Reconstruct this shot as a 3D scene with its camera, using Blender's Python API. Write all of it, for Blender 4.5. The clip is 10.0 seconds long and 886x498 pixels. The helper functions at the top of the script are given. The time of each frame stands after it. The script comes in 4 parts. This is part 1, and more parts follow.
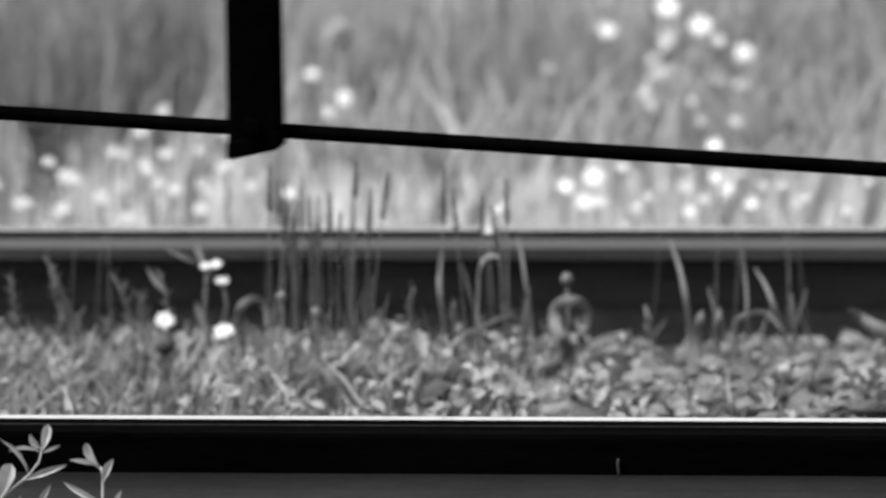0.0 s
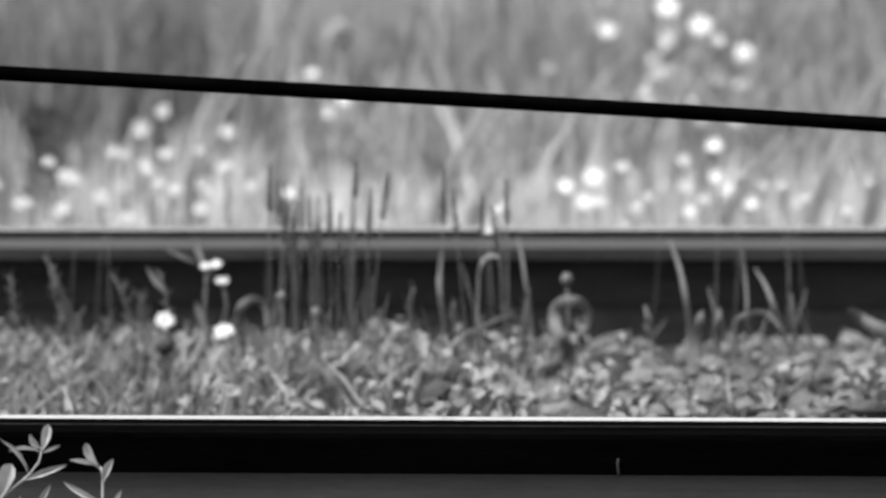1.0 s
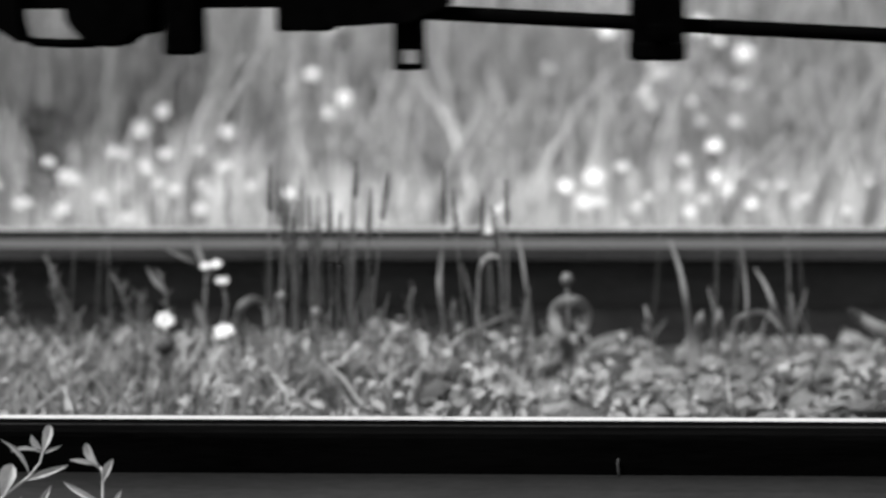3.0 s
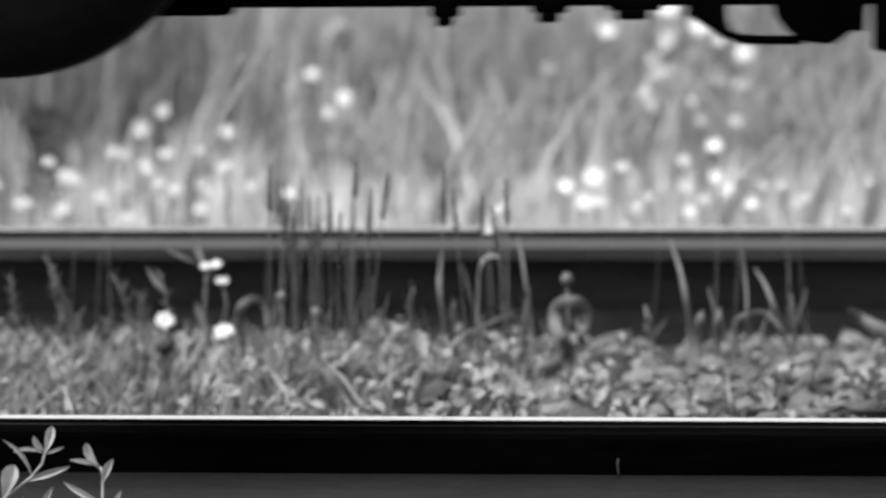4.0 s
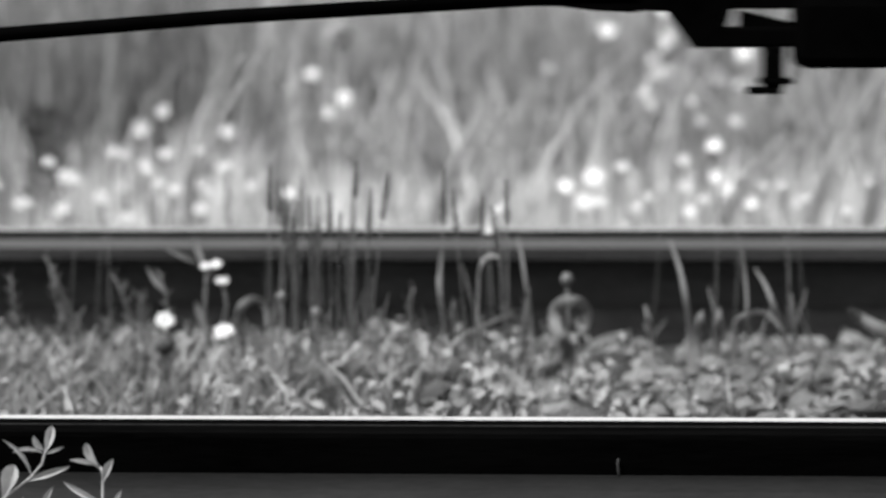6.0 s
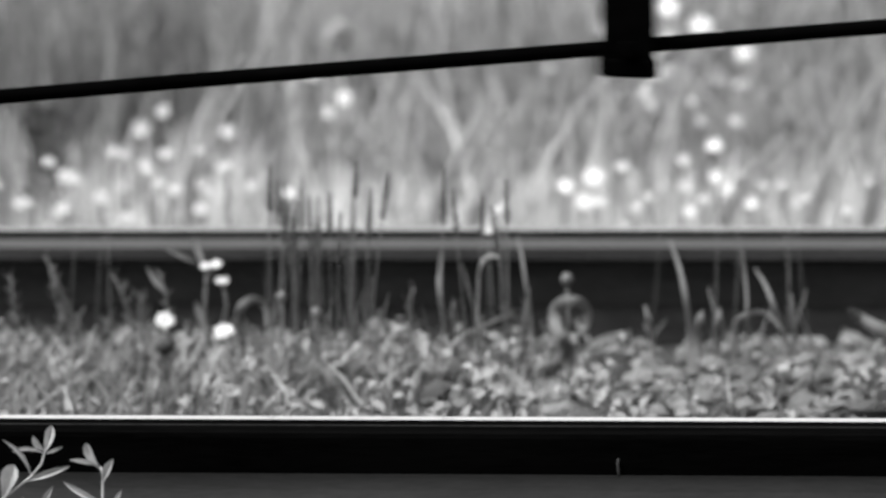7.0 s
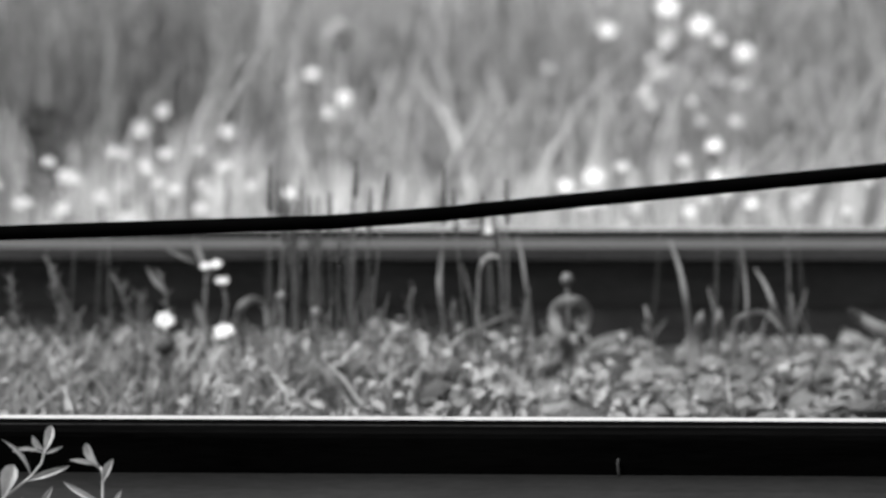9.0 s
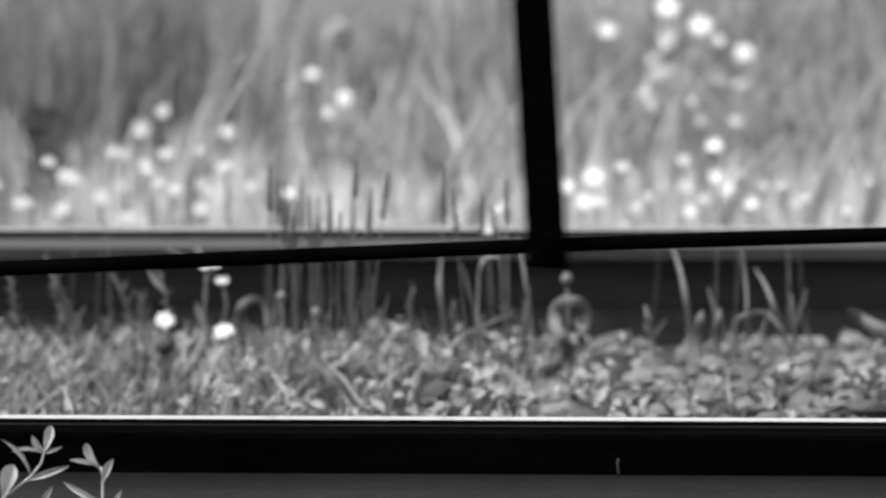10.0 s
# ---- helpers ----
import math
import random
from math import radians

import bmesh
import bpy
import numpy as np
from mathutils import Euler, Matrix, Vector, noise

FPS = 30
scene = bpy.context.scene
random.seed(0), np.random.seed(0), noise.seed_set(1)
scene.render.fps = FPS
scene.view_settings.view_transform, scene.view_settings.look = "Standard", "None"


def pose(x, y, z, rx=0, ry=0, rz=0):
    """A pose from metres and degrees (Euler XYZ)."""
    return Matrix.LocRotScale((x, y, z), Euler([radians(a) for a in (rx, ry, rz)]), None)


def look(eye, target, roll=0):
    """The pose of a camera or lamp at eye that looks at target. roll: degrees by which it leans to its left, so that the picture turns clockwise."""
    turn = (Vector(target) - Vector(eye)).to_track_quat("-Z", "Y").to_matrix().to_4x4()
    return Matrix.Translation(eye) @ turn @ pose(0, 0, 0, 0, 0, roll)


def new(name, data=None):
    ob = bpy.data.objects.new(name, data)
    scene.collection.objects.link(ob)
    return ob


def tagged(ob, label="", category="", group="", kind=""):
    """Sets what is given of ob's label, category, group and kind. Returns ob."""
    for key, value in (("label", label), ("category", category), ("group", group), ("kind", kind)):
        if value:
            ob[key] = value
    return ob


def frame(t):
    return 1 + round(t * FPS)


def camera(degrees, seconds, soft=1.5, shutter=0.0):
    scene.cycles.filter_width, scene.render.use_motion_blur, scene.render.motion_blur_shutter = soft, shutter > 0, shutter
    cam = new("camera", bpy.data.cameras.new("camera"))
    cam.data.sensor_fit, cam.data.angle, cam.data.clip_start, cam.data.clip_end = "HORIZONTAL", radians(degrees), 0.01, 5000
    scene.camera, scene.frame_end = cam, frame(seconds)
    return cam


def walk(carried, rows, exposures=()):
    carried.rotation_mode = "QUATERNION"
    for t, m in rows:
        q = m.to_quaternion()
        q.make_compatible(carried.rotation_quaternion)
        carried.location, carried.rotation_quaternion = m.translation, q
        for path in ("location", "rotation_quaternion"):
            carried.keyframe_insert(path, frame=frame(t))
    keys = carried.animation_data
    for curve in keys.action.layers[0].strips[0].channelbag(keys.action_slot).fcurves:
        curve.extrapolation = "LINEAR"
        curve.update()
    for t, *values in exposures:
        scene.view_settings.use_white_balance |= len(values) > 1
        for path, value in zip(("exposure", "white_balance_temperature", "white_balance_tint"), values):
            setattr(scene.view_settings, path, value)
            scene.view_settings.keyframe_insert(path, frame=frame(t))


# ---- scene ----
cam = camera(19.83, 10.0, soft=2.6, shutter=0.5)
cam.data.dof.use_dof = True
cam.data.dof.focus_distance = 2.33
cam.data.dof.aperture_fstop = 4.7
EYE = Vector((0.0, -2.2, 0.4131))
AIM = EYE + 2.2 * Vector((-0.06008, 0.99128, -0.11724))
walk(cam, [(0.0, look(EYE, AIM, -0.40)), (10.0, look(EYE, AIM, -0.40))], exposures=[(0.0, 1.2), (10.0, 1.2)])

# ---- sky and sun: a bright hazy day, seen in black and white ----
SUN_UP, SUN_ROUND = 58.0, 240.0
world = bpy.data.worlds.new("sky")
scene.world = world
world.use_nodes = True
wn = world.node_tree
wn.nodes.clear()
sky = wn.nodes.new("ShaderNodeTexSky")
sky.sky_type, sky.sun_disc = "NISHITA", False
sky.sun_elevation, sky.sun_rotation = radians(SUN_UP), radians(SUN_ROUND)
sky.dust_density, sky.air_density = 3.0, 1.5
to_bw = wn.nodes.new("ShaderNodeRGBToBW")
back = wn.nodes.new("ShaderNodeBackground")
back.inputs["Strength"].default_value = 0.15
wout = wn.nodes.new("ShaderNodeOutputWorld")
wn.links.new(sky.outputs["Color"], to_bw.inputs["Color"])
wn.links.new(to_bw.outputs["Val"], back.inputs["Color"])
wn.links.new(back.outputs["Background"], wout.inputs["Surface"])
sun_data = bpy.data.lights.new("sun", "SUN")
sun_data.energy, sun_data.angle = 3.25, radians(10)
sun = new("sun", sun_data)
AWAY = Vector((math.sin(radians(SUN_ROUND)) * math.cos(radians(SUN_UP)), math.cos(radians(SUN_ROUND)) * math.cos(radians(SUN_UP)), math.sin(radians(SUN_UP))))
sun.matrix_basis = look(AWAY * 30, (0, 0, 0))


# ---- materials: all greys, as the film is black and white ----
def grey(v):
    return (v, v, v, 1.0)


def mat(name, lo, hi, scale, rough=0.8, metal=0.0, bump=0.2, spread=0.0, by="", thin=0.0, spec=0.3, stretch=(1, 1, 1)):
    """A grey surface from lo to hi with grain at two scales; by: 'island' or 'object' varies the pieces by spread; thin: light shining through."""
    m = bpy.data.materials.new(name)
    m.use_nodes = True
    nt = m.node_tree
    n, l = nt.nodes, nt.links
    bsdf, out = n["Principled BSDF"], n["Material Output"]
    tc, mp = n.new("ShaderNodeTexCoord"), n.new("ShaderNodeMapping")
    mp.inputs["Scale"].default_value = stretch
    l.new(tc.outputs["Object"], mp.inputs["Vector"])
    big, fine = n.new("ShaderNodeTexNoise"), n.new("ShaderNodeTexNoise")
    big.inputs["Scale"].default_value, fine.inputs["Scale"].default_value = scale, scale * 9
    big.inputs["Detail"].default_value = fine.inputs["Detail"].default_value = 4
    for t in (big, fine):
        l.new(mp.outputs["Vector"], t.inputs["Vector"])
    mix = n.new("ShaderNodeMath")
    mix.operation = "MULTIPLY_ADD"
    l.new(fine.outputs["Fac"], mix.inputs[0])
    mix.inputs[1].default_value = 0.45
    half = n.new("ShaderNodeMath")
    half.operation = "MULTIPLY"
    half.inputs[1].default_value = 0.55
    l.new(big.outputs["Fac"], half.inputs[0])
    l.new(half.outputs[0], mix.inputs[2])
    ramp = n.new("ShaderNodeValToRGB")
    ramp.color_ramp.elements[0].position, ramp.color_ramp.elements[1].position = 0.34, 0.66
    ramp.color_ramp.elements[0].color, ramp.color_ramp.elements[1].color = grey(lo), grey(hi)
    l.new(mix.outputs[0], ramp.inputs["Fac"])
    colour = ramp.outputs["Color"]
    if by:
        src = n.new("ShaderNodeNewGeometry").outputs["Random Per Island"] if by == "island" else n.new("ShaderNodeObjectInfo").outputs["Random"]
        rng_map = n.new("ShaderNodeMapRange")
        rng_map.inputs["To Min"].default_value, rng_map.inputs["To Max"].default_value = 1 - spread, 1 + spread
        l.new(src, rng_map.inputs["Value"])
        vm = n.new("ShaderNodeVectorMath")
        vm.operation = "SCALE"
        l.new(colour, vm.inputs[0])
        l.new(rng_map.outputs["Result"], vm.inputs["Scale"])
        colour = vm.outputs["Vector"]
    l.new(colour, bsdf.inputs["Base Color"])
    bsdf.inputs["Roughness"].default_value, bsdf.inputs["Metallic"].default_value = rough, metal
    bsdf.inputs["Specular IOR Level"].default_value = spec
    if bump:
        b = n.new("ShaderNodeBump")
        b.inputs["Strength"].default_value, b.inputs["Distance"].default_value = bump, 0.003
        l.new(mix.outputs[0], b.inputs["Height"])
        l.new(b.outputs["Normal"], bsdf.inputs["Normal"])
    if thin:
        tr, ms = n.new("ShaderNodeBsdfTranslucent"), n.new("ShaderNodeMixShader")
        l.new(colour, tr.inputs["Color"])
        ms.inputs["Fac"].default_value = thin
        l.new(bsdf.outputs["BSDF"], ms.inputs[1])
        l.new(tr.outputs["BSDF"], ms.inputs[2])
        l.new(ms.outputs["Shader"], out.inputs["Surface"])
    return m


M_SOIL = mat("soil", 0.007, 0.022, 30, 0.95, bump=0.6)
M_THATCH = mat("dry_thatch", 0.08, 0.20, 14, 0.95, bump=0.6)
M_STONE = mat("ballast_stone", 0.065, 0.125, 40, 0.95, bump=0.5, spread=0.5, by="object")
M_POLISH = mat("polished_steel", 0.72, 0.86, 3, 0.16, 1.0, bump=0.02, stretch=(0.3, 25, 25))
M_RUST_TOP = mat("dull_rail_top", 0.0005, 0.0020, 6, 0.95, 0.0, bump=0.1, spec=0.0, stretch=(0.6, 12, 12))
# Near black: the shade on head sides and undersides is in this colour.
M_HEADSIDE = mat("shade_dark_rail_side", 0.0003, 0.0012, 8, 0.9, 0.0, bump=0.15, spec=0.0, stretch=(0.5, 6, 6))
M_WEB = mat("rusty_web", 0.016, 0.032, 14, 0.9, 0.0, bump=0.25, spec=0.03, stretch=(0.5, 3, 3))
# Darker web copy: shade of foot and gauge corner put into its colour.
M_FOOT = mat("darkened_rail_band", 0.006, 0.013, 12, 0.95, 0.0, bump=0.3, spec=0.0)
# Lit web copy: light on near web and lip put into colour.
M_WEB_LIT = mat("lit_web_copy", 0.068, 0.098, 14, 0.9, 0.0, bump=0.25, spec=0.02, stretch=(0.5, 3, 3))
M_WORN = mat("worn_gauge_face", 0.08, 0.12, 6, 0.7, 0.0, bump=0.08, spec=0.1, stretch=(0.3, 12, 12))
M_BLADE = mat("green_blades", 0.14, 0.25, 12, 0.8, bump=0.0, spec=0.1, spread=0.5, by="island", thin=0.4)
M_BENT = mat("bent_blades", 0.15, 0.27, 12, 0.8, bump=0.0, spec=0.1, spread=0.5, by="island", thin=0.35)
M_PALE = mat("pale_dry_grass", 0.33, 0.57, 8, 0.7, bump=0.0, spread=0.3, by="island", thin=0.4)
M_TALL = mat("tall_meadow_grass", 0.15, 0.34, 1.1, 0.7, bump=0.0, spread=0.34, by="island", thin=0.4)
M_LEAF = mat("weed_leaves", 0.165, 0.27, 30, 0.95, bump=0.1, spec=0.0, spread=0.20, by="island", thin=0.12)
M_SPRIG = mat("sprig_leaf", 0.24, 0.42, 60, 0.5, bump=0.15, spread=0.4, by="object", thin=0.3)
M_SPRIG_DULL = mat("weed_leaf", 0.12, 0.22, 60, 0.6, bump=0.1, spread=0.3, by="object", thin=0.3)
M_RING = mat("dull_curled_leaf", 0.08, 0.15, 30, 0.8, bump=0.1, thin=0.2)
M_REED = mat("leaning_reed", 0.24, 0.40, 10, 0.8, bump=0.0, spread=0.2, by="object", thin=0.3)
M_STRAW = mat("pale_blade", 0.12, 0.22, 30, 0.7, bump=0.0, thin=0.25)
M_LIGHT = mat("light_meadow_grass", 0.23, 0.42, 3, 0.7, bump=0.0, spread=0.3, by="island", thin=0.4)
M_STALK = mat("grass_stalk", 0.065, 0.13, 30, 0.7, bump=0.0, thin=0.25)
M_SEED = mat("grass_seed", 0.022, 0.05, 60, 0.85, bump=0.3)
M_PETAL = mat("white_petals", 0.72, 0.84, 50, 0.7, bump=0.05, thin=0.35)
M_PUFF = mat("grey_seed_puff", 0.48, 0.58, 50, 0.9, bump=0.0, thin=0.6)
M_DARK = mat("dark_weeds", 0.10, 0.28, 3, 0.8, bump=0.0, spread=0.5, by="island", thin=0.3)
M_DIM = mat("faded_petals", 0.56, 0.70, 50, 0.8, bump=0.1, thin=0.35)
M_CREAM = mat("cream_petals", 0.74, 0.86, 50, 0.8, bump=0.05, thin=0.35)
M_EYE = mat("flower_centre", 0.35, 0.5, 200, 0.9, bump=0.5)
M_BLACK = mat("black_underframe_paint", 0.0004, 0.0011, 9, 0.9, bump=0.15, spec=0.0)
M_DRUM = mat("dusty_black_drum", 0.004, 0.009, 7, 0.7, bump=0.05, spec=0.04)


# ---- mesh helpers ----
def box(bm, x0, x1, y0, y1, z0, z1, bevel=0.0):
    m = Matrix.Translation(((x0 + x1) / 2, (y0 + y1) / 2, (z0 + z1) / 2)) @ Matrix.Diagonal((x1 - x0, y1 - y0, z1 - z0, 1))
    made = bmesh.ops.create_cube(bm, size=1, matrix=m)["verts"]
    if bevel:
        edges = list({e for v in made for e in v.link_edges})
        bmesh.ops.bevel(bm, geom=edges, offset=bevel, segments=2, affect="EDGES", profile=0.5)


def prism(bm, outline, y0, y1):
    """An outline in x, z drawn out from y0 to y1."""
    a = [bm.verts.new((x, y0, z)) for x, z in outline]
    b = [bm.verts.new((x, y1, z)) for x, z in outline]
    bm.faces.new(a)
    bm.faces.new(b[::-1])
    k = len(a)
    for i in range(k):
        bm.faces.new((a[i], b[i], b[(i + 1) % k], a[(i + 1) % k]))
    bmesh.ops.recalc_face_normals(bm, faces=bm.faces)


def tube(bm, pts, radius, sides=8, flat=1.0):
    """A round rod along pts; radius: a number or a function of 0..1."""
    rings = []
    pts = [Vector(q) for q in pts]
    for i, q in enumerate(pts):
        along = (pts[min(i + 1, len(pts) - 1)] - pts[max(i - 1, 0)]).normalized()
        side = along.cross(Vector((0, 1, 0.01))).normalized()
        up = side.cross(along)
        r = radius(i / (len(pts) - 1)) if callable(radius) else radius
        rings.append([bm.verts.new(q + r * (math.cos(a) * side + flat * math.sin(a) * up)) for a in (2 * math.pi * j / sides for j in range(sides))])
    for a, b in zip(rings, rings[1:]):
        for j in range(sides):
            bm.faces.new((a[j], a[(j + 1) % sides], b[(j + 1) % sides], b[j])).smooth = True
    bm.faces.new(rings[0][::-1])
    bm.faces.new(rings[-1])


def lathe(bm, profile, centre, axis="Y", sides=48):
    """profile: rows of distance along the axis and radius."""
    rings = []
    for d, r in profile:
        ring = []
        for j in range(sides):
            a = 2 * math.pi * j / sides
            c, s = r * math.cos(a), r * math.sin(a)
            v = (c, d, s) if axis == "Y" else ((d, c, s) if axis == "X" else (c, s, d))
            ring.append(bm.verts.new(Vector(centre) + Vector(v)))
        rings.append(ring)
    for a, b in zip(rings, rings[1:]):
        for j in range(sides):
            bm.faces.new((a[j], a[(j + 1) % sides], b[(j + 1) % sides], b[j])).smooth = True
    bm.faces.new(rings[0])
    bm.faces.new(rings[-1][::-1])
    bmesh.ops.recalc_face_normals(bm, faces=bm.faces)


def mesh_of(name, bm, *materials):
    me = bpy.data.meshes.new(name)
    bm.to_mesh(me)
    bm.free()
    for m in materials:
        me.materials.append(m)
    return me


def part(name, bm, material, parent, label=""):
    ob = new(name, mesh_of(name, bm, material))
    ob.parent = parent
    return tagged(ob, label)


def lump(name, verts, faces, material):
    me = bpy.data.meshes.new(name)
    me.from_pydata(verts, [], faces)
    me.materials.append(material)
    me.update()
    return me


# ---- ground ----
def ground_z(x, y):
    if y < -0.2:
        z = -0.20 - 0.10 * min(1, (-0.2 - y) / 1.0)
    elif y < 1.72:
        z = -0.160
    elif y < 2.8:
        z = -0.160 - 0.14 * (y - 1.72) / 1.08
    elif y < 6.0:
        z = -0.30
    else:
        z = -0.30 + 0.35 * min(1.0, (y - 6.0) / 9.0)
    return z + 0.010 * noise.noise((x * 3, y * 3, 0)) + 0.006 * noise.noise((x * 14, y * 14, 3))


def build_ground():
    def steps(a, b, lo, hi, fine):
        inner = list(np.arange(lo, hi + 1e-6, fine))
        out, d, q = [], fine, hi
        while q < b:
            d *= 1.5
            q = min(b, q + d)
            out.append(q)
        pre, d, q = [], fine, lo
        while q > a:
            d *= 1.5
            q = max(a, q - d)
            pre.append(q)
        return pre[::-1] + inner + out

    xs, ys = steps(-900, 900, -2.0, 1.6, 0.04), steps(-900, 900, -0.3, 6.0, 0.04)
    verts = [(x, y, ground_z(x, y)) for y in ys for x in xs]
    w = len(xs)
    faces = [(j * w + i, j * w + i + 1, (j + 1) * w + i + 1, (j + 1) * w + i) for j in range(len(ys) - 1) for i in range(w - 1)]
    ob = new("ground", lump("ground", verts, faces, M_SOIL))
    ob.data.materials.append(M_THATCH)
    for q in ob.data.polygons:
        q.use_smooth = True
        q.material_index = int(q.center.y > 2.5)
    return tagged(ob, "dark soil and ballast bed under a weedy track and meadow", "ground", kind="structure")


ground = build_ground()


# ---- rails ----
def build_rail(name, y_mid, top, side, label):
    """side: half profile on the camera's side, rows of (outward, down, material); 0 polished, 1 dull, 2 shade-dark
    side, 3 web, 4 worn face, 5 lit web copy, 6 darkened foot and bands.
    """
    far_side = [(0.036, 0.012, 2), (0.036, 0.038, 2), (0.012, 0.052, 3), (0.009, 0.12, 3), (0.03, 0.147, 3), (0.075, 0.16, 3), (0.075, 0.172, 3)]
    ring = [(-o, -d, m) for o, d, m in side] + [(o, -d, m) for o, d, m in reversed(far_side)]
    bm = bmesh.new()
    cuts = [-40, -8, -3, -1, 0, 1, 3, 8, 40]
    rows = [[bm.verts.new((x, y_mid + o, top + d)) for o, d, _ in ring] for x in cuts]
    k = len(ring)
    for a, b in zip(rows, rows[1:]):
        for j in range(k):
            f = bm.faces.new((a[j], b[j], b[(j + 1) % k], a[(j + 1) % k]))
            f.material_index = ring[j][2]
    bmesh.ops.recalc_face_normals(bm, faces=bm.faces)
    ob = new(name, mesh_of(name, bm, M_POLISH, M_RUST_TOP, M_HEADSIDE, M_WEB, M_WORN, M_WEB_LIT, M_FOOT))
    return tagged(ob, label, "rail", kind="structure")


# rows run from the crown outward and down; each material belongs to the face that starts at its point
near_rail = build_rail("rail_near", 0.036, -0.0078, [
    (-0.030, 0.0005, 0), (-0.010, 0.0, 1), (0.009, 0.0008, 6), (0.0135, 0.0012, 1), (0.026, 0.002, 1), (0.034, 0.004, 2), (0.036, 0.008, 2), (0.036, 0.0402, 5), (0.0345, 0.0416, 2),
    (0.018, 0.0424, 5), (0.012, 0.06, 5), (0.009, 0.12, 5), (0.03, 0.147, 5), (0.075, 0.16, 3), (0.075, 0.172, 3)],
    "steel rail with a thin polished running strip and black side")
# Head underside, gauge corner and foot take their shade from dark materials.
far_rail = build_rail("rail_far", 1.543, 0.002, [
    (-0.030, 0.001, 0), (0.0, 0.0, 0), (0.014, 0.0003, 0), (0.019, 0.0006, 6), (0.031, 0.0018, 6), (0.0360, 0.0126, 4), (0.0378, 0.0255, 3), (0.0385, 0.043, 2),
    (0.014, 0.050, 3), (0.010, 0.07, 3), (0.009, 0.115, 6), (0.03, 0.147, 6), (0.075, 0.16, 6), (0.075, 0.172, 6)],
    "worn steel rail with bright top and rusty web")


def build_straw():
    """A thin dry straw caught under the rail's head and bent up its side."""
    ob = tagged(new("dry_straw"), "thin dark dry straw leaning on the rail", "grass")
    ob.location = (0.0195, 0.022, -0.049)
    bm = bmesh.new()
    tube(bm, [(0.001, 0.002, 0.001), (0.001, -0.018, 0.0), (0.001, -0.0235, 0.001), (0.0006, -0.0245, 0.006), (0, -0.0245, 0.0115), (0.0005, -0.024, 0.0165)], lambda f: 0.0015 - 0.0004 * f, 6)
    part("stem", bm, M_WEB, ob)


build_straw()


